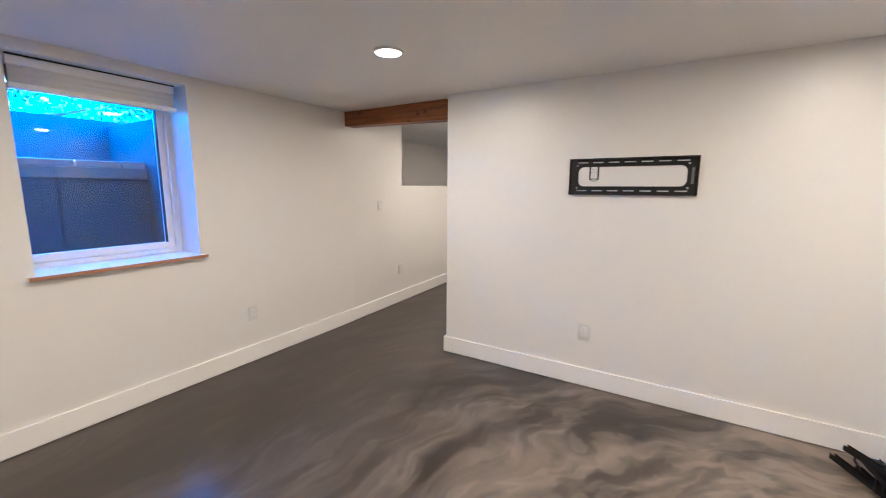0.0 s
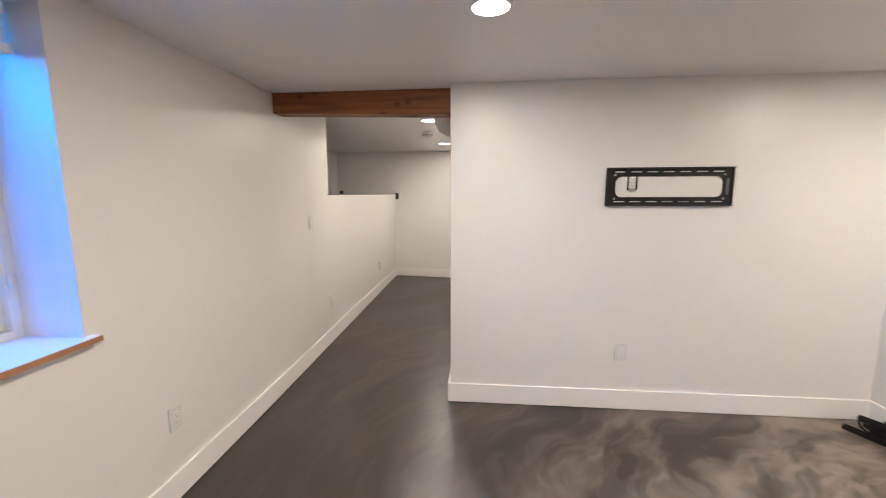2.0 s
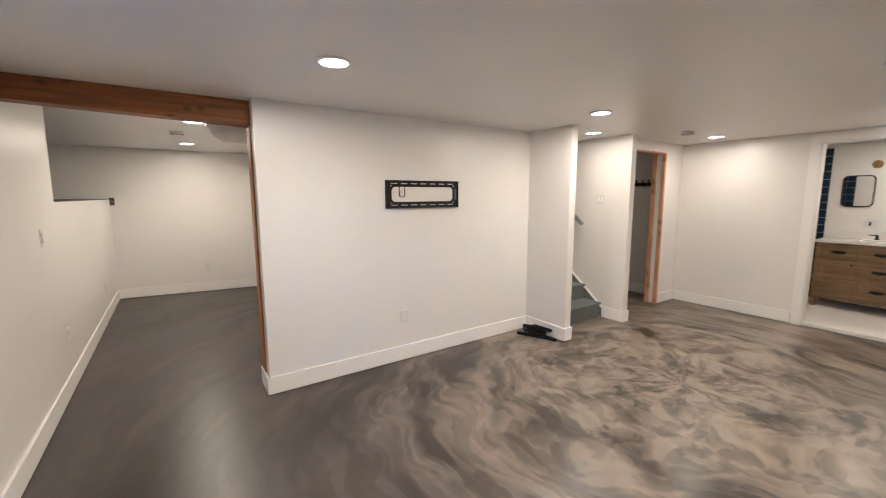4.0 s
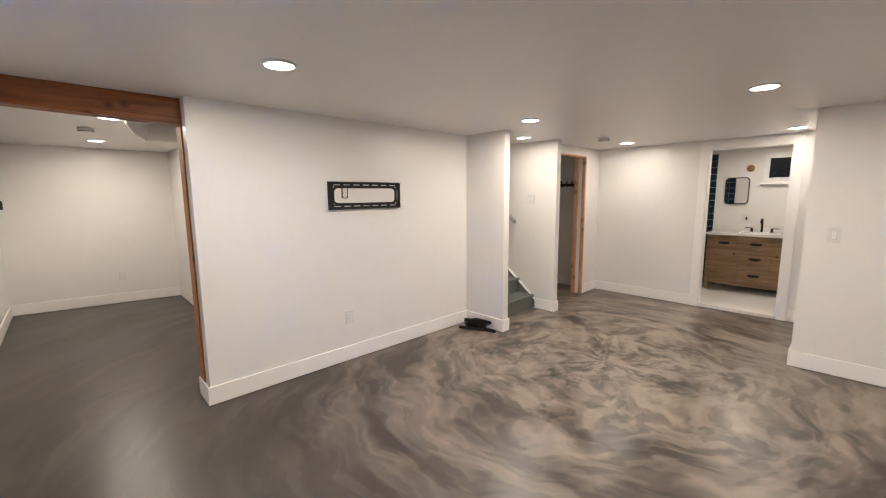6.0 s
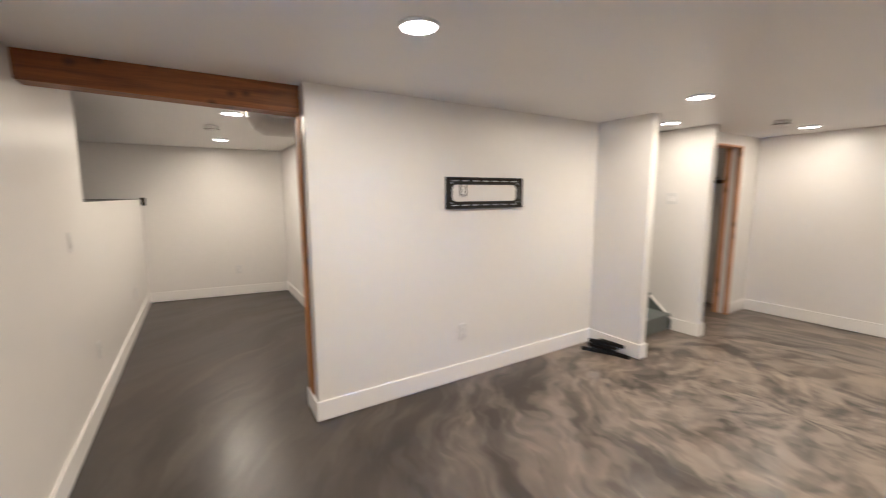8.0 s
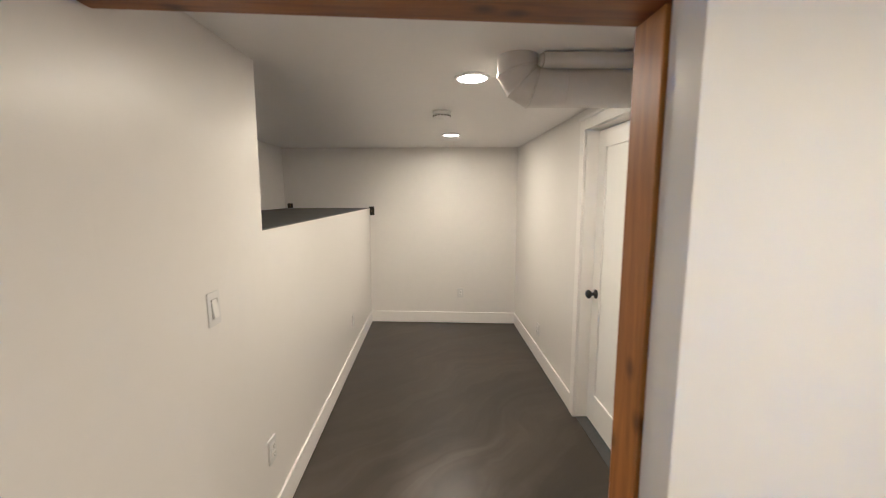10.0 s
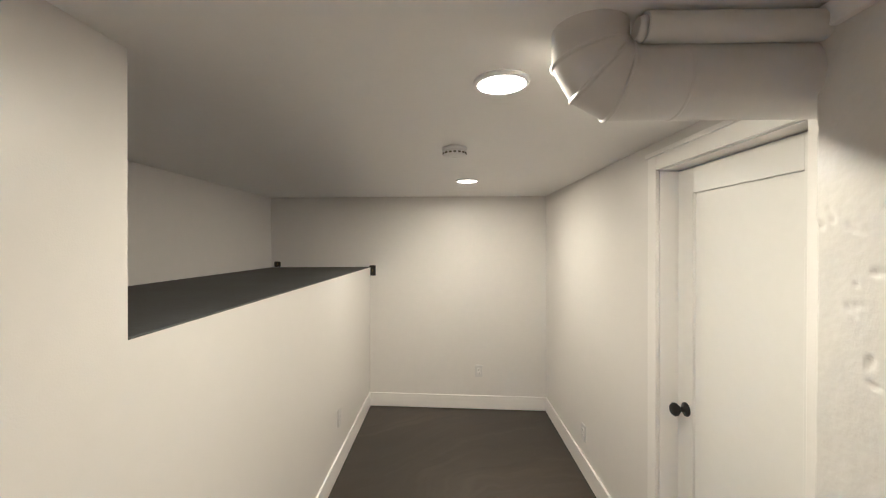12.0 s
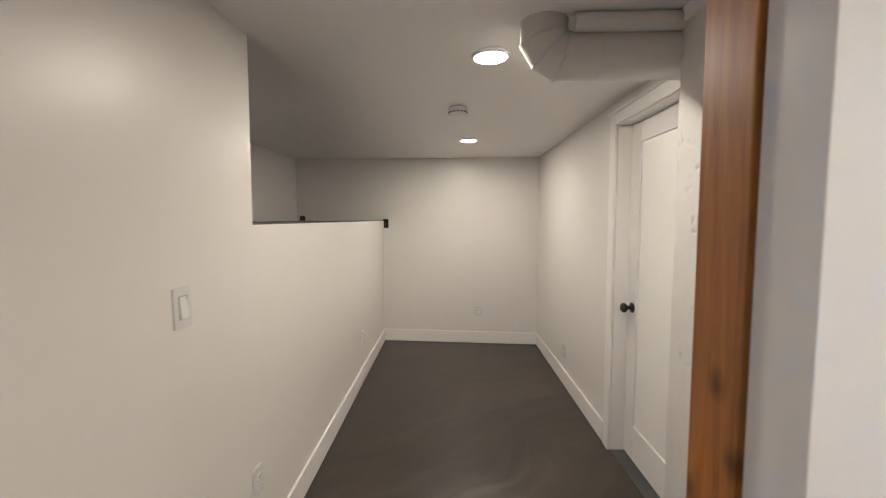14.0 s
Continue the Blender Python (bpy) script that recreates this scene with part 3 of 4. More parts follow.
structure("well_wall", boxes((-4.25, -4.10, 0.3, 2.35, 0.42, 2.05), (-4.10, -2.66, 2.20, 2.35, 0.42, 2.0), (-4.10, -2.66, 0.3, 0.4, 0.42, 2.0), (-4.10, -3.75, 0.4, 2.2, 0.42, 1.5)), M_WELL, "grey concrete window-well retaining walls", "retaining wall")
structure("well_step", boxes((-3.748, -3.40, 0.402, 2.198, 0.42, 1.50)), M_WELL_LOW, "dark lower retaining wall of the window well, sky light blue in its colour", "retaining wall")
structure("well_beam", boxes((-3.74, -3.375, 0.402, 2.198, 1.50, 1.59), bevel=0.006), M_CAPBEAM, "weathered grey band under the cap stones", "retaining wall")
yb = 0.42
while yb < 2.1:
    w = min(random.uniform(0.27, 0.36), 2.195 - yb)
    ob = thing("cap_stone", "pale rectangular cap stone on the window-well wall", "stone", pose(-3.55, yb + w / 2, 1.59), "cap stones of the well")
    part("block", boxes((-0.17, 0.16 + random.uniform(-0.008, 0.008), -w / 2 + 0.006, w / 2 - 0.006, 0, 0.052 + random.uniform(-0.006, 0.006)), bevel=0.008), M_BLOCK, ob)
    yb += w


def tree(x, y, z, height, spread, leaves):
    t = thing("tree", "leafy green broadleaf tree beyond the window well", "tree", pose(x, y, z), "trees outside")
    bm = tube([(0, 0, -0.1), (0.05, 0, height * 0.3), (0.0, 0.08, height * 0.6), (0.05, 0, height * 0.9)], [0.12, 0.09, 0.06, 0.02], 10)
    tips = []
    for i in range(14):
        a, h0 = random.uniform(0, 6.28), random.uniform(0.08, 0.8) * height
        r = spread * random.uniform(0.5, 1.0) * (1 - 0.4 * h0 / height)
        tip = Vector((r * math.cos(a), r * math.sin(a), h0 + random.uniform(0.0, 0.25) * height))
        add_tube(bm, [(0, 0, h0), (tip.x * 0.5, tip.y * 0.5, h0 * 0.6 + tip.z * 0.4), tip], [0.05, 0.03, 0.008], 6)
        tips.append((Vector((0, 0, h0)), tip))
    part("trunk", bm, M_BARK, t)
    verts, faces = [], []
    for i in range(leaves):
        a, b = random.choice(tips)
        p = a.lerp(b, random.uniform(0.35, 1.08)) + Vector([random.gauss(0, 0.26) for _ in range(3)])
        q = Euler([random.uniform(0, 6.28) for _ in range(3)]).to_matrix()
        s = random.uniform(0.02, 0.05)
        k = len(verts)
        verts += [p + q @ Vector(v) * s for v in ((-1, 0, 0), (0, -0.45, 0.08), (1, 0, 0), (0, 0.45, 0.08))]
        faces.append((k, k + 1, k + 2, k + 3))
    me = bpy.data.meshes.new("crown")
    me.from_pydata(verts, [], faces)
    me.materials.append(M_LEAF)
    ob = new("crown", me)
    ob.parent = t


for x, y, z, h, s, k in ((-7.5, 2.2, 1.95, 1.9, 1.6, 9000), (-8.5, 4.9, 1.95, 2.0, 1.7, 8000), (-7.0, 0.2, 1.95, 1.8, 1.4, 6000), (-10.5, 7.5, 1.95, 2.3, 2.0, 6000)):
    tree(x, y, z, h, s, k)


def far_house():
    h = thing("house", "pale sided neighbouring house with a gabled roof", "house", pose(-17, 9.5, 1.95, 0, 0, 20))
    part("wall", boxes((-3, 3, -4, 4, 0, 2.8)), M_SIDING, h)
    bm = bmesh.new()
    v = [bm.verts.new(p) for p in ((-3.3, -4.3, 2.7), (3.3, -4.3, 2.7), (0, -4.3, 4.6), (-3.3, 4.3, 2.7), (3.3, 4.3, 2.7), (0, 4.3, 4.6))]
    for f in ((0, 1, 2), (3, 5, 4), (0, 2, 5, 3), (1, 4, 5, 2), (0, 3, 4, 1)):
        bm.faces.new([v[i] for i in f])
    part("roof", bm, M_ROOF, h)


far_house()

# ---- lamps ----


def downlight(x, y, watts=1.0, label="lit round flush LED ceiling downlight with white trim"):
    d = thing("ceiling_light", label, "ceiling light", pose(x, y, H), "recessed ceiling lights")
    part("trim_ring", lathe([(0.084, 0.0), (0.084, -0.004), (0.081, -0.010), (0.0725, -0.012), (0.0725, 0.0)]), M_PLASTIC, d)
    part("diffuser", lathe([(0.0715, 0.0), (0.0715, -0.009), (0.06, -0.0105)]), M_DIFFUSER, d, "glowing round diffuser")
    li = bpy.data.lights.new("downlight", "AREA")
    li.shape, li.size, li.energy, li.color = "DISK", 0.14, LAMP_WATTS * watts, LAMP_COLOUR
    lo = new("downlight", li)
    lo.location = (x, y, H - 0.014)


# the two lamps at y=-0.9 are unseen, added to carry on the grid
for x, y, w in ((-0.805, 2.37, 1), (1.45, 2.38, 1.05), (1.63, 0.745, 0.85), (-0.805, 0.745, 1), (2.305, 3.05, 0.36), (3.93, 0.77, 0.25), (3.80, 2.45, 0.5), (-1.332, 4.65, 0.9), (-1.345, 6.45, 0.9), (5.2, 1.2, 0.55), (-0.815, -0.9, 1), (1.605, -0.9, 0.5)):
    downlight(x, y, w)


def smoke_alarm(x, y):
    d = thing("smoke_alarm", "round white plastic smoke alarm on the ceiling", "smoke alarm", pose(x, y, H), "smoke alarms")
    part("base", lathe([(0.062, 0.0), (0.062, -0.014), (0.060, -0.016)]), M_PLASTIC, d)
    part("cover", lathe([(0.056, -0.016), (0.060, -0.022), (0.057, -0.038), (0.040, -0.046), (0.012, -0.047)]), M_PLASTIC, d)
    bm = bmesh.new()
    for i in range(16):
        a = 2 * math.pi * i / 16
        b2 = boxes((0.0575, 0.0605, -0.007, 0.007, -0.034, -0.026))
        bmesh.ops.rotate(b2, verts=b2.verts, matrix=Matrix.Rotation(a, 3, "Z"))
        me = bpy.data.meshes.new("tmp")
        b2.to_mesh(me)
        b2.free()
        bm.from_mesh(me)
        bpy.data.meshes.remove(me)
    part("vent_slots", bm, M_SLOT, d)
    part("test_button", lathe([(0.012, -0.046), (0.012, -0.049), (0.010, -0.050)], 16), M_PLASTIC, d)


smoke_alarm(-1.458, 5.45)
smoke_alarm(3.15, 2.47)

# ---- wall plates. Built facing -y at the origin, then turned to their wall ----
WEST, NORTH, EAST = 90, 0, -90   # faces +x, -y, -x


def plate_body(t, w, h):
    part("plate", plate_with_holes([rounded(w, h, 0.006)], 0.006, 0.0015), M_PLATE, t)


def outlet(x, y, z, turn):
    t = thing("wall_outlet", "white duplex wall outlet with cover plate", "outlet", pose(x, y, z, 0, 0, turn) @ Matrix.Diagonal((1, 1.6, 1, 1)), "wall outlets")
    plate_body(t, 0.072, 0.117)
    for dz in (-0.0195, 0.0195):
        r = part("receptacle", plate_with_holes([at(rounded(0.033, 0.028, 0.008), 0, dz)], 0.0085, 0.0008), M_PLASTIC, t)
        part("slots", boxes((-0.008, -0.006, -0.0092, -0.008, dz - 0.002, dz + 0.007), (0.006, 0.008, -0.0092, -0.008, dz - 0.002, dz + 0.006), (-0.002, 0.002, -0.0092, -0.008, dz - 0.010, dz - 0.006)), M_SLOT, r)
    part("screw", boxes((-0.003, 0.003, -0.0075, -0.005, -0.003, 0.003), bevel=0.001), M_METAL, t)


def rocker(x, y, z, turn, gangs=1, label="white rocker light switch with cover plate"):
    w = 0.072 + 0.046 * (gangs - 1)
    t = thing("light_switch", label, "light switch", pose(x, y, z, 0, 0, turn) @ Matrix.Diagonal((1, 1.6, 1, 1)), "light switches")
    plate_body(t, w, 0.117)
    for i in range(gangs):
        dx = (i - (gangs - 1) / 2) * 0.046
        # grey rim paints in the shaded gap round the rocker
        part("rocker_frame", plate_with_holes([at(rounded(0.036, 0.069, 0.002), dx, 0), at(rounded(0.032, 0.065, 0.002), dx, 0)], 0.0075), M_GAP_SHADE, t)
        bm = boxes((dx - 0.0155, dx + 0.0155, -0.009, -0.004, -0.032, 0.032), bevel=0.0015)
        for v in bm.verts:
            if v.co.y < -0.006:
                v.co.y += 0.0022 * v.co.z / 0.032
        part("rocker", bm, M_PLASTIC, t)


outlet(XW, 2.406, 0.41, WEST)
outlet(XW + 0.006, 4.40, 0.437, WEST)
outlet(XW + 0.006, 6.32, 0.44, WEST)
rocker(XW + 0.009, 4.012, 1.238, WEST)
outlet(0.125, YT, 0.412, NORTH)
outlet(-1.185, YB, 0.41, NORTH)
outlet(XR, 6.36, 0.312, EAST)
rocker(XE, 0.375, 1.17, EAST)
rocker(2.77, 3.233, 1.456, EAST, 2, "white double switch plate on the stairwell wall")

# open outlet box behind the screen bracket
ob = thing("wall_outlet", "uncovered white outlet in a black wall box", "outlet", pose(0.130, YT, 1.549))
part("box_rim", plate_with_holes([rounded(0.062, 0.100, 0.005), rounded(0.046, 0.086, 0.004)], 0.004), M_PLASTIC_B, ob)
part("yoke", boxes((-0.017, 0.017, -0.005, -0.001, -0.060, 0.060), bevel=0.001), M_METAL, ob)
for dz in (-0.019, 0.019):
    r = part("receptacle", plate_with_holes([at(rounded(0.033, 0.034, 0.006), 0, dz)], 0.010, 0.0008), M_PLASTIC, ob)
    part("slots", boxes((-0.008, -0.006, -0.0107, -0.0095, dz - 0.002, dz + 0.007), (0.006, 0.008, -0.0107, -0.0095, dz - 0.002, dz + 0.006), (-0.002, 0.002, -0.0107, -0.0095, dz - 0.010, dz - 0.006)), M_SLOT, r)


def black_box(x, y, z, w, h, turn):
    t = thing("junction_box", "open black plastic electrical box in the wall", "electrical box", pose(x, y, z, 0, 0, turn))
    part("rim", plate_with_holes([rounded(w, h, 0.006), rounded(w - 0.012, h - 0.012, 0.004)], 0.010), M_PLASTIC_B, t)
    part("back_panel", boxes((-w / 2 + 0.005, w / 2 - 0.005, -0.003, -0.0005, -h / 2 + 0.005, h / 2 - 0.005)), M_PLASTIC_B, t)
    part("wire_stub", tube([(0, -0.003, -0.01), (0.004, -0.008, 0.0), (0.0, -0.004, 0.012)], 0.003, 6), M_BRASS, t)


black_box(-2.262, YB, 1.440, 0.062, 0.105, NORTH)
black_box(-3.235, YB, 1.508, 0.06, 0.055, NORTH)

# ---- screen bracket ----
mw, mh = 0.765, 0.242
tvm = thing("tv_bracket", "black steel television wall bracket with slotted rails, no screen", "wall bracket", pose(0.350, YT, 1.521))
holes = [rounded(mw, mh, 0.006), rounded(0.65, 0.132, 0.04, 8)]
for zz in (0.094, -0.094):
    for i in range(7):
        holes.append(at(rounded(0.070, 0.009, 0.004, 3), (i - 3) * 0.099, zz))
part("rail_frame", plate_with_holes(holes, 0.006, 0.001), M_BLACK, tvm)
for zz in (mh / 2 - 0.004, -mh / 2 + 0.004):
    part("rail_lip", boxes((-mw / 2, mw / 2, -0.026, -0.006, zz - 0.003, zz + 0.003), bevel=0.001), M_BLACK, tvm)
for xx in (-mw / 2 + 0.004, mw / 2 - 0.004):
    part("end_lip", boxes((xx - 0.003, xx + 0.003, -0.018, -0.006, -mh / 2 + 0.008, mh / 2 - 0.008), bevel=0.001), M_BLACK, tvm)
for xx, zz in ((-0.33, 0.075), (0.33, 0.075), (-0.33, -0.075), (0.33, -0.075)):
    part("lag_bolt", boxes((xx - 0.006, xx + 0.006, -0.011, -0.006, zz - 0.006, zz + 0.006), bevel=0.002), M_METAL, tvm)
part("sticker", boxes((0.345, 0.36, -0.0072, -0.006, -0.05, 0.05)), mat("grey_sticker", (0.12, 0.12, 0.12), 0.5), tvm)

# bracket arms left on the floor
arms = thing("bracket_arms", "pile of black steel bracket arms lying on the floor", "bracket arms", pose(1.595, 3.10, 0))


def arm(x, y, z, length, turn, tilt=0):
    bm = boxes((-length / 2, length / 2, -0.014, -0.011, 0, 0.028), (-length / 2, length / 2, 0.011, 0.014, 0, 0.028), (-length / 2, length / 2, -0.011, 0.011, 0, 0.003))
    for i in range(5):
        xx = -length / 2 + length * (i + 0.5) / 5
        add_box(bm, xx - 0.012, xx + 0.012, -0.0165, -0.014, 0.008, 0.02)
    bmesh.ops.transform(bm, matrix=pose(x, y, z, 0, tilt, turn), verts=bm.verts)
    return bm


part("arm", arm(0.00, -0.03, 0.0, 0.34, 104), M_BLACK, arms)
part("arm", arm(-0.045, 0.04, 0.0, 0.36, 116), M_BLACK, arms)
part("arm", arm(0.010, 0.05, 0.029, 0.30, 72), M_BLACK, arms)
part("arm", arm(0.035, 0.09, 0.0, 0.28, 92), M_BLACK, arms)
part("arm", arm(-0.010, 0.03, 0.058, 0.24, 98), M_BLACK, arms)
part("arm", arm(0.02, -0.02, 0.087, 0.27, 84, 4), M_BLACK, arms)
part("arm", arm(-0.03, 0.06, 0.088, 0.22, 128, -3), M_BLACK, arms)
part("hook_end", tube([(0.02, 0.16, 0.05), (0.0, 0.20, 0.055), (-0.03, 0.21, 0.045), (-0.045, 0.18, 0.03), (-0.03, 0.15, 0.006)], 0.006, 8), M_BLACK, arms)
part("strap", tube([(0.03, -0.02, 0.088), (0.05, -0.08, 0.10), (0.035, -0.12, 0.09), (0.015, -0.10, 0.07), (0.01, -0.02, 0.088)], 0.005, 8), M_PLASTIC_B, arms)

# ---- duct ----
duct = thing("air_duct", "white painted round metal duct bending up into the ceiling", "duct", pose(0, 4.375, 0))
TX, TZ, DR = -1.088, 2.152, 0.083   # throat of the elbow, radius
MITRE = 1 / math.cos(radians(15))


def bend_ring(bm, deg, r=DR, shift=0.0):
    """Mitred ring of a four-piece elbow; deg turns about the throat."""
    d = Vector((-math.sin(radians(deg)), 0, -math.cos(radians(deg))))
    n = Vector((-math.cos(radians(deg)), 0, math.sin(radians(deg))))
    c = Vector((TX, 0, TZ)) + d * DR * MITRE + n * shift
    return [bm.verts.new(c + d * r * MITRE * math.cos(2 * math.pi * i / 48) + Vector((0, 1, 0)) * r * math.sin(2 * math.pi * i / 48)) for i in range(48)]


def round_ring(bm, centre, across, r=DR):
    return [bm.verts.new(Vector(centre) + Vector(across) * r * math.cos(2 * math.pi * i / 48) + Vector((0, 1, 0)) * r * math.sin(2 * math.pi * i / 48)) for i in range(48)]


def skin(bm, rings):
    for p, q in zip(rings, rings[1:]):
        for i in range(48):
            f = bm.faces.new((p[i], p[(i + 1) % 48], q[(i + 1) % 48], q[i]))
            f.smooth = True
    return bm


eb = bmesh.new()
part("pipe", skin(eb, [round_ring(eb, (-0.47, 0, TZ - DR), (0, 0, -1)), bend_ring(eb, 15)]), M_DUCT, duct)
for d0_, d1_ in ((15, 45), (45, 75)):
    eb = bmesh.new()
    part("elbow_gore", skin(eb, [bend_ring(eb, d0_), bend_ring(eb, d1_)]), M_DUCT, duct)
eb = bmesh.new()
part("riser", skin(eb, [bend_ring(eb, 75), round_ring(eb, (TX - DR, 0, H), (-1, 0, 0))]), M_DUCT, duct)
for deg in (15, 45, 75):
    eb = bmesh.new()
    part("seam", skin(eb, [bend_ring(eb, deg, DR - 0.001, -0.006), bend_ring(eb, deg, DR + 0.0035, -0.002), bend_ring(eb, deg, DR + 0.0035, 0.002), bend_ring(eb, deg, DR - 0.001, 0.005)]), M_DUCT, duct)
eb = bmesh.new()
part("pipe_bead", skin(eb, [round_ring(eb, (-0.98, 0, TZ - DR), (0, 0, -1)), round_ring(eb, (-0.984, 0, TZ - DR), (0, 0, -1), DR + 0.0018), round_ring(eb, (-0.988, 0, TZ - DR), (0, 0, -1))]), M_DUCT, duct)
water = thing("ceiling_pipe", "thin white painted pipe along the ceiling above a duct", "pipe", pose(0, 4.30, 0))
part("pipe_run", tube([(-0.49, 0, 2.152), (-1.085, 0, 2.152)], 0.031, 24), M_DUCT, water)
part("end_collar", tube([(-1.085, 0.004, 2.152), (-1.10, 0.004, 2.153)], [0.028, 0.021], 20), M_DUCT, water)

# ---- panelled door of the alcove ----
door = tagged(new("door_3"), "closed white one-panel shaker door with black knob", "door", kind="structure")
SX = -0.41
d0, d1, dz0, dz1 = QY0 + 0.022, QY1 - 0.022, 0.012, 2.04
st = 0.11
part("door_panel", boxes((SX + 0.012, SX + 0.030, d0 + st - 0.005, d1 - st + 0.005, dz0 + 0.2, dz1 - 0.105)), M_DOOR, door)
for dims in ((SX, SX + 0.04, d0, d0 + st, dz0, dz1), (SX, SX + 0.04, d1 - st, d1, dz0, dz1), (SX, SX + 0.04, d0 + st, d1 - st, dz0, dz0 + 0.21), (SX, SX + 0.04, d0 + st, d1 - st, dz1 - 0.115, dz1)):
    part("rail" if dims[3] - dims[2] > 0.2 else "stile", boxes(dims, bevel=0.002), M_DOOR, door)
for dims in ((XR + 0.002, -0.38, QY0, QY0 + 0.018, 0, 2.06), (XR + 0.002, -0.38, QY1 - 0.018, QY1, 0, 2.06), (XR + 0.002, -0.38, QY0 + 0.018, QY1 - 0.018, 2.045, 2.062)):
    part("jamb", boxes(dims), M_TRIM, door)
for dims in ((XR - 0.016, XR, QY1 - 0.012, QY1 + 0.062, 0, 2.115), (XR - 0.016, XR, QY0 - 0.062, QY0 + 0.012, 0, 2.115), (XR - 0.016, XR, QY0 + 0.012, QY1 - 0.012, 2.048, 2.115), (XR - 0.026, XR, QY0 - 0.07, QY1 + 0.07, 2.115, 2.135)):
    part("casing_board", boxes(dims, bevel=0.003), M_TRIM, door)
knob = part("door_knob", lathe([(0.031, 0.0), (0.031, 0.006), (0.012, 0.010), (0.011, 0.030), (0.020, 0.036), (0.029, 0.046), (0.030, 0.056), (0.022, 0.066), (0.008, 0.069)], 28), M_BLACK, door, "black door knob")
knob.matrix_basis = pose(SX, 5.268, 0.945, 0, -90, 0)
structure("door_sill", boxes((XR + 0.004, -0.30, QY0 + 0.018, QY1 - 0.018, 0.0, 0.006), bevel=0.002), M_LEDGE, "dark concrete strip under the door", "threshold")

# ---- stairs ----
stairs = tagged(new("stairs"), "grey painted wooden basement stairs with white skirt cap", "stairs", kind="structure")
R, G, Y0 = 0.19, 0.235, 3.17
for i in range(9):
    z, y = R * (i + 1), Y0 + G * i
    if y > 5.7:
        break
    part("riser", boxes((1.802, 2.752, y, y + 0.02, R * i, z - 0.03)), M_STAIR, stairs)
    part("tread", boxes((1.802, 2.752, y - 0.025, y + G + 0.02, z - 0.03, z), bevel=0.006), M_STAIR, stairs)


def sloped(x0, x1, y_from, z_from, y_to, slope, thick):
    bm = bmesh.new()
    prof = [(y_from, z_from), (y_to, z_from + (y_to - y_from) * slope), (y_to, z_from + (y_to - y_from) * slope - thick), (y_from + 0.0, z_from - thick)]
    a = [bm.verts.new((x0, y, max(0.002, z))) for y, z in prof]
    b = [bm.verts.new((x1, y, max(0.002, z))) for y, z in prof]
    bm.faces.new(a)
    bm.faces.new(b[::-1])
    for i in range(4):
        bm.faces.new((a[i], b[i], b[(i + 1) % 4], a[(i + 1) % 4]))
    return bm


part("stringer", sloped(2.752, 2.769, 3.142, 0.118, 5.7, 0.81, 0.5), M_STAIR, stairs, "grey painted stair stringer")
part("skirt_cap", sloped(2.744, 2.769, 3.135, 0.135, 5.7, 0.81, 0.020), M_TRIM, stairs, "white skirt cap")
rail = thing("handrail", "grey metal stair handrail on the stairwell wall", "handrail")
part("bar", tube([(2.695, 3.43, 1.145), (2.695, 5.4, 1.145 + 1.97 * 0.84)], 0.025, 14), M_METAL, rail)
for y in (3.85, 5.0):
    part("bracket", tube([(2.77, y, 1.145 + (y - 3.43) * 0.84 - 0.06), (2.70, y, 1.145 + (y - 3.43) * 0.84 - 0.05), (2.695, y, 1.145 + (y - 3.43) * 0.84)], 0.007, 8), M_METAL, rail)

# ---- closet hook rail ----
hooks = thing("hook_rail", "dark wooden coat hook rail with black hooks", "coat rack", pose(4.32, 3.60, 1.665))
part("board", boxes((-0.018, 0.0, -0.20, 0.20, -0.024, 0.020), bevel=0.003), wood("dark_board", (0.03, 0.016, 0.01), (0.08, 0.045, 0.025), "Y", 0.5), hooks)
for y in (-0.14, -0.045, 0.05, 0.145):
    hk = part("hook", tube([(-0.018, y, -0.012), (-0.045, y, -0.03), (-0.065, y, 0.005), (-0.075, y, 0.062)], [0.008, 0.008, 0.008, 0.012], 8), M_BLACK, hooks)
    part("hook_plate", boxes((-0.024, -0.018, y - 0.012, y + 0.012, -0.028, 0.022), bevel=0.002), M_BLACK, hk)

# ---- bathroom ----
VX, VY0, VY1, VT, VB = 5.46, 0.635, 1.82, 0.915, 6.0
vanity = thing("vanity", "brown oak bathroom vanity with drawers and black pulls", "vanity", pose(0, 0, 0.03))
part("carcass", boxes((VX + 0.02, VB - 0.01, VY0 + 0.01, VY1 - 0.01, 0.11, VT - 0.06)), M_VANITY, vanity)
for y in (VY0, VY1 - 0.05):
    for x in (VX + 0.002, VB - 0.06):
        part("leg", boxes((x, x + 0.05, y, y + 0.05, 0.0, VT - 0.06), bevel=0.002), M_VANITY, vanity)
part("bottom_rail", boxes((VX + 0.004, VX + 0.03, VY0 + 0.05, VY1 - 0.05, 0.11, 0.155), bevel=0.002), M_VANITY, vanity)
part("top_rail", boxes((VX + 0.004, VX + 0.03, VY0 + 0.05, VY1 - 0.05, VT - 0.085, VT - 0.06), bevel=0.001), M_VANITY, vanity)
for y in (1.415, 1.02):
    part("stile", boxes((VX + 0.004, VX + 0.03, y - 0.014, y + 0.014, 0.155, VT - 0.085)), M_VANITY, vanity)


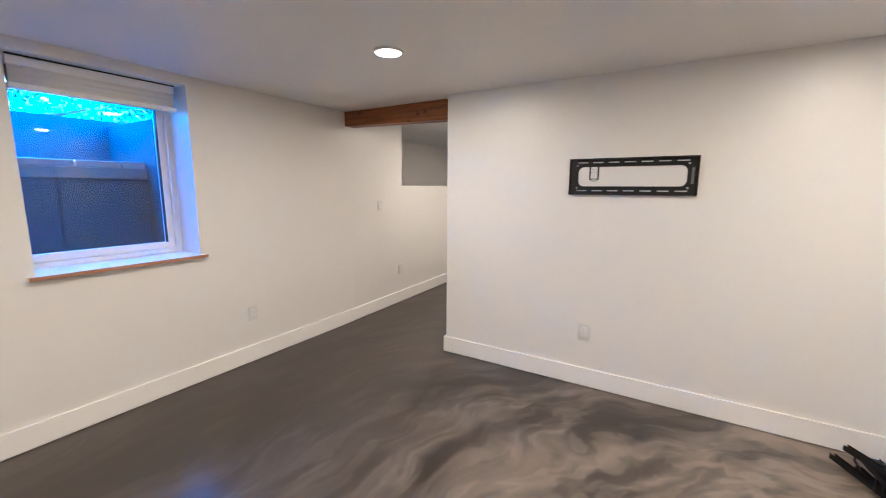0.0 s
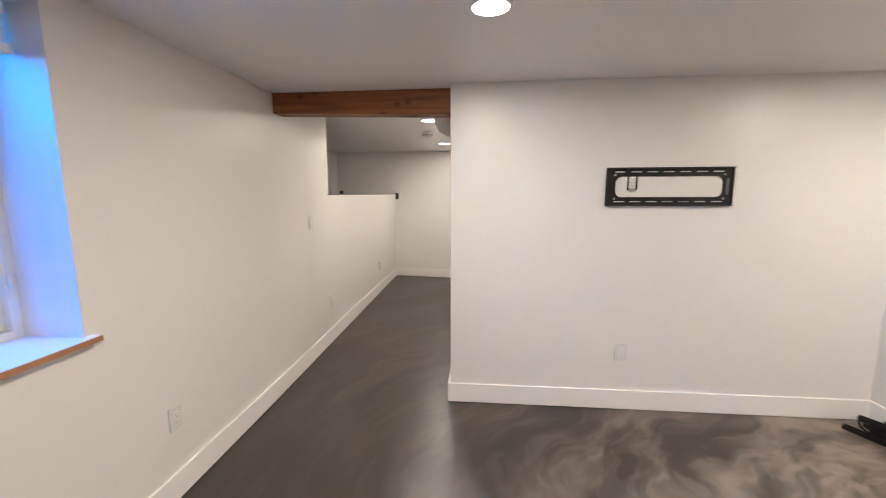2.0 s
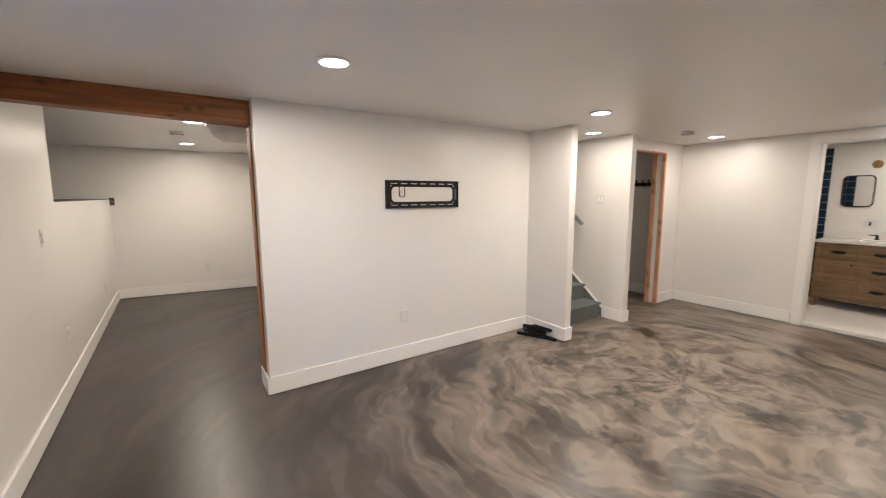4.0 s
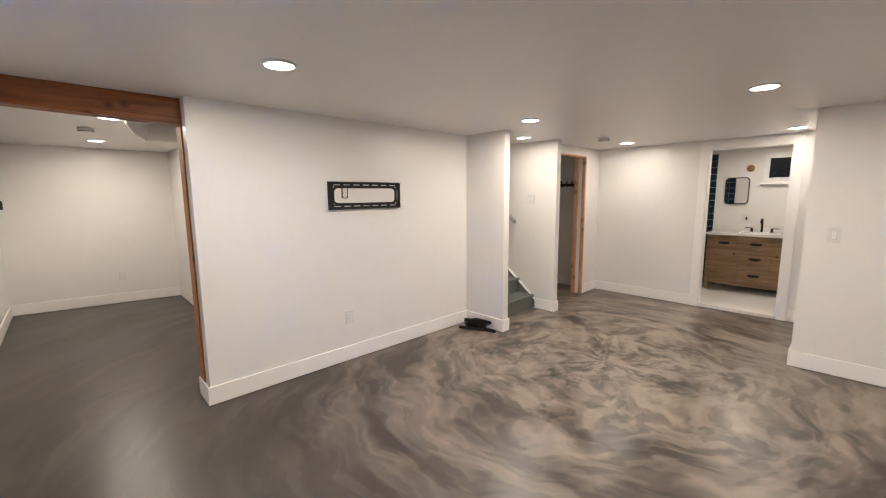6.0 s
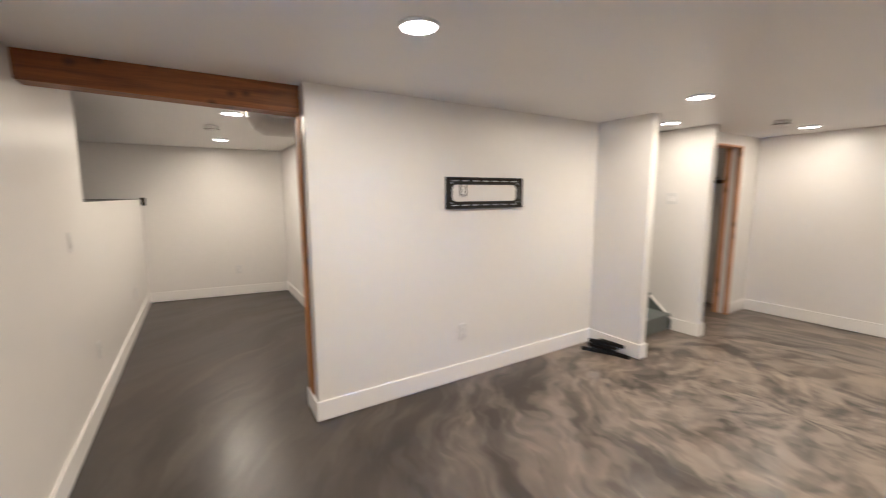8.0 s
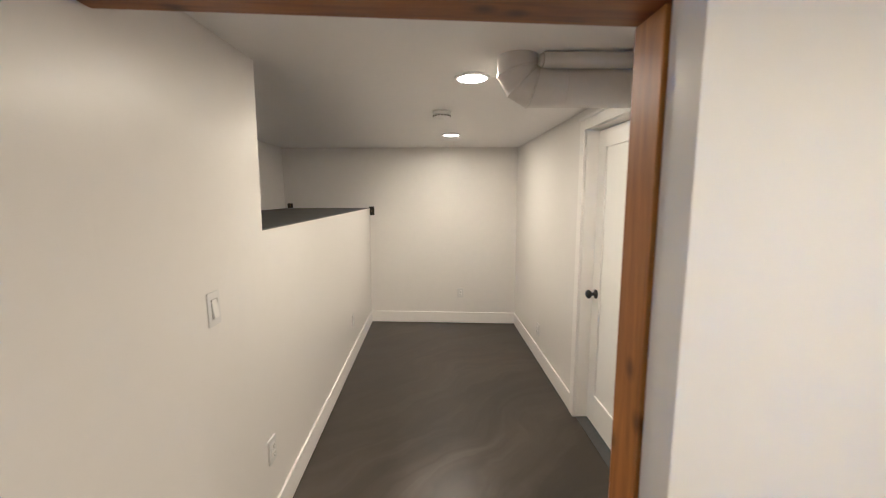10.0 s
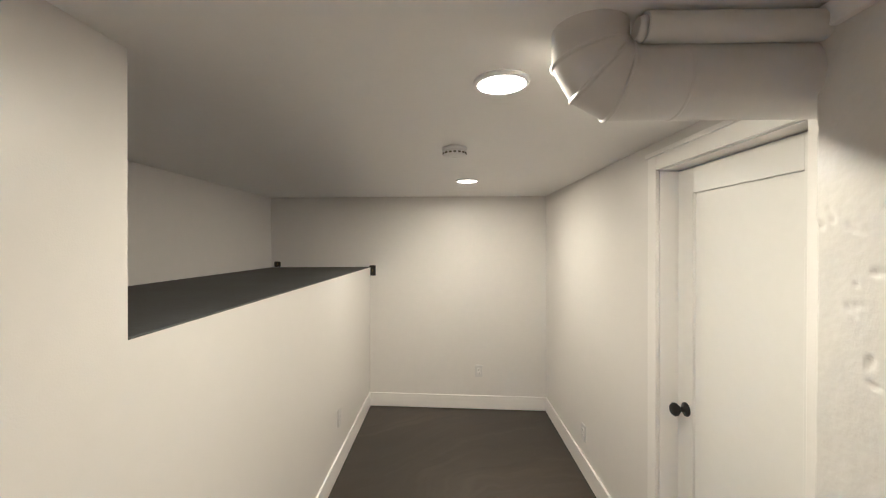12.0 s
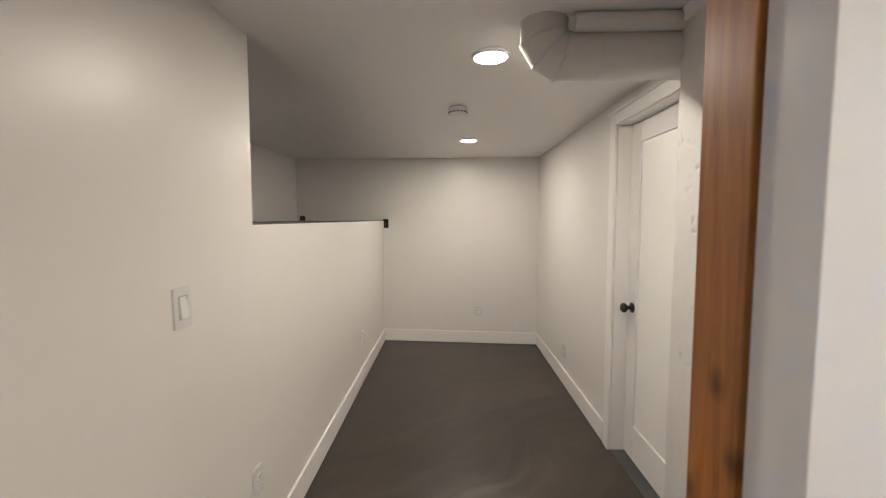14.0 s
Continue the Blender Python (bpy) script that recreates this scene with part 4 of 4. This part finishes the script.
def pull(front, x, y, z):
    bm = tube([(x, y - 0.062, z), (x - 0.018, y - 0.055, z - 0.003), (x - 0.026, y, z - 0.006), (x - 0.018, y + 0.055, z - 0.003), (x, y + 0.062, z)], [0.008, 0.016, 0.021, 0.016, 0.008], 10)
    part("cup_pull", bm, M_BLACK, front, "black cup pull")


def drawer(y0, y1, z0, z1, name="drawer_front"):
    f = part(name, boxes((VX + 0.004, VX + 0.02, y0 + 0.007, y1 - 0.007, z0 + 0.007, z1 - 0.007), bevel=0.002), M_VANITY, vanity)
    return f


for z0, z1 in ((0.645, 0.830), (0.405, 0.630), (0.158, 0.390)):
    f = drawer(1.034, 1.401, z0, z1)
    pull(f, VX, 1.217, (z0 + z1) / 2 + 0.01)
for y0, y1, ky in ((1.429, 1.77, 1.465), (0.685, 1.006, 0.975)):
    f = drawer(y0, y1, 0.645, 0.830)
    pull(f, VX, (y0 + y1) / 2, 0.745)
    dr = part("cabinet_door", boxes((VX, VX + 0.02, y0 + 0.003, y0 + 0.06, 0.161, 0.627), (VX, VX + 0.02, y1 - 0.06, y1 - 0.003, 0.161, 0.627), (VX, VX + 0.02, y0 + 0.06, y1 - 0.06, 0.161, 0.22), (VX, VX + 0.02, y0 + 0.06, y1 - 0.06, 0.568, 0.627), (VX + 0.009, VX + 0.018, y0 + 0.06, y1 - 0.06, 0.22, 0.568)), M_VANITY, vanity)
    part("small_knob", boxes((VX - 0.022, VX, ky - 0.011, ky + 0.011, 0.575, 0.597), bevel=0.003), M_BLACK, dr, "black square knob")
top = thing("worktop", "white stone vanity top with backsplash and sink", "countertop", pose(0, 0, 0.03))
part("slab", boxes((VX - 0.02, VB - 0.001, VY0 - 0.015, VY1 + 0.015, VT - 0.06, VT - 0.026), bevel=0.003), M_QUARTZ, top)
part("backsplash", boxes((VB - 0.022, VB - 0.001, VY0 - 0.015, VY1 + 0.015, VT - 0.026, VT + 0.07), bevel=0.002), M_QUARTZ, top)
part("sink_rim", plate_with_holes([rounded(0.46, 0.32, 0.06), rounded(0.43, 0.29, 0.05)], 0.006), M_PLASTIC, top).matrix_basis = pose(5.70, 1.225, VT - 0.020, 90, 0, 90)
tap = thing("faucet", "matte black widespread bathroom faucet with two levers", "faucet", pose(5.88, 1.225, VT + 0.004))
part("spout", tube([(0, 0, 0), (0, 0, 0.15), (-0.02, 0, 0.19), (-0.06, 0, 0.20), (-0.10, 0, 0.175), (-0.11, 0, 0.14)], 0.014, 14), M_BLACK, tap)
for y in (-0.12, 0.12):
    lv = part("lever_base", lathe([(0.026, 0), (0.024, 0.012), (0.016, 0.02), (0.016, 0.06), (0.012, 0.066)], 18), M_BLACK, tap)
    lv.location = (0, y, 0)
    part("lever", boxes((-0.007, 0.007, 0 if y > 0 else -0.085, 0.085 if y > 0 else 0, 0.056, 0.068), bevel=0.003), M_BLACK, lv)
mir = thing("wall_mirror", "rounded rectangular black-framed mirror on the bathroom wall", "mirror", pose(6.0, 1.59, 1.545, 0, 0, EAST))
part("mirror_frame", plate_with_holes([rounded(0.305, 0.41, 0.055, 8), rounded(0.287, 0.392, 0.047, 8)], 0.025, 0.002), M_BLACK, mir)
part("mirror_glass", plate_with_holes([rounded(0.29, 0.395, 0.05, 8)], 0.012), M_MIRROR, mir, "silvered mirror glass")
jb = thing("sconce_box", "round brass-coloured electrical box awaiting a sconce", "electrical box", pose(6.0, 1.445, 1.888, 0, -90, 0))
part("rim", lathe([(0.052, 0), (0.052, 0.008), (0.046, 0.012), (0.04, 0.012), (0.036, 0.004)], 24), M_BRASS, jb)
part("wires", tube([(0.01, -0.01, 0.004), (0.02, 0.0, 0.02), (-0.01, 0.015, 0.025), (-0.015, 0.0, 0.008)], 0.004, 6), M_BLACK, jb)
ob = thing("wall_outlet", "white outlet plate with dark receptacle above the vanity", "outlet", pose(6.0, 1.44, 1.12, 0, 0, EAST))
plate_body(ob, 0.115, 0.117)
part("receptacle", plate_with_holes([rounded(0.034, 0.066, 0.004)], 0.009), M_PLASTIC, ob)
part("slots", boxes((-0.012, 0.012, -0.0105, -0.008, -0.026, 0.026), bevel=0.001), M_SLOT, ob)
bw = tagged(new("window_2"), "small white bathroom window with dark glass", "window", kind="structure")
part("window_frame", boxes((5.965, 5.999, 1.215, 1.28, 1.67, 2.09), (5.965, 5.999, 0.555, 1.215, 1.67, 1.735), (5.965, 5.999, 0.555, 1.215, 2.02, 2.09), (5.965, 5.999, 0.49, 0.555, 1.67, 2.09), bevel=0.002), M_VINYL, bw)
part("pane", boxes((5.985, 5.998, 0.555, 1.215, 1.735, 2.02)), M_DARKGLASS, bw, "dark glass pane")
part("window_sill", boxes((5.93, 5.999, 0.465, 1.305, 1.635, 1.67), bevel=0.003), M_TRIM, bw)

# dark tiles beside the vanity and on the opposite wall, each a piece of its own
def tiled(name, x_face, direction, y0, y1, z0, z1):
    base = structure(name, boxes((min(x_face, x_face + 0.006 * direction), max(x_face, x_face + 0.006 * direction), y0, y1, z0, z1)), M_GROUT, "navy glazed tile wall with white joints", "tile wall")
    tw, th, gap = 0.10, 0.105, 0.005
    me = mesh_of("tile", boxes((-0.006, 0.006, -tw / 2 + gap / 2, tw / 2 - gap / 2, -th / 2 + gap / 2, th / 2 - gap / 2)), M_TILE)
    rows_n, cols_n = int((z1 - z0) / th), int((y1 - y0) / tw)
    for r in range(rows_n):
        for c in range(cols_n):
            o = new("tile", me)
            o.parent = base
            o.location = (x_face + direction * 0.007, y0 + tw * (c + 0.5), z0 + th * (r + 0.5))


tiled("tile_wall_1", 6.0, -1, 1.87, 2.37, 0.03, 2.14)
tiled("tile_wall_2", 4.5, 1, 1.87, 2.47, 0.03, 2.14)
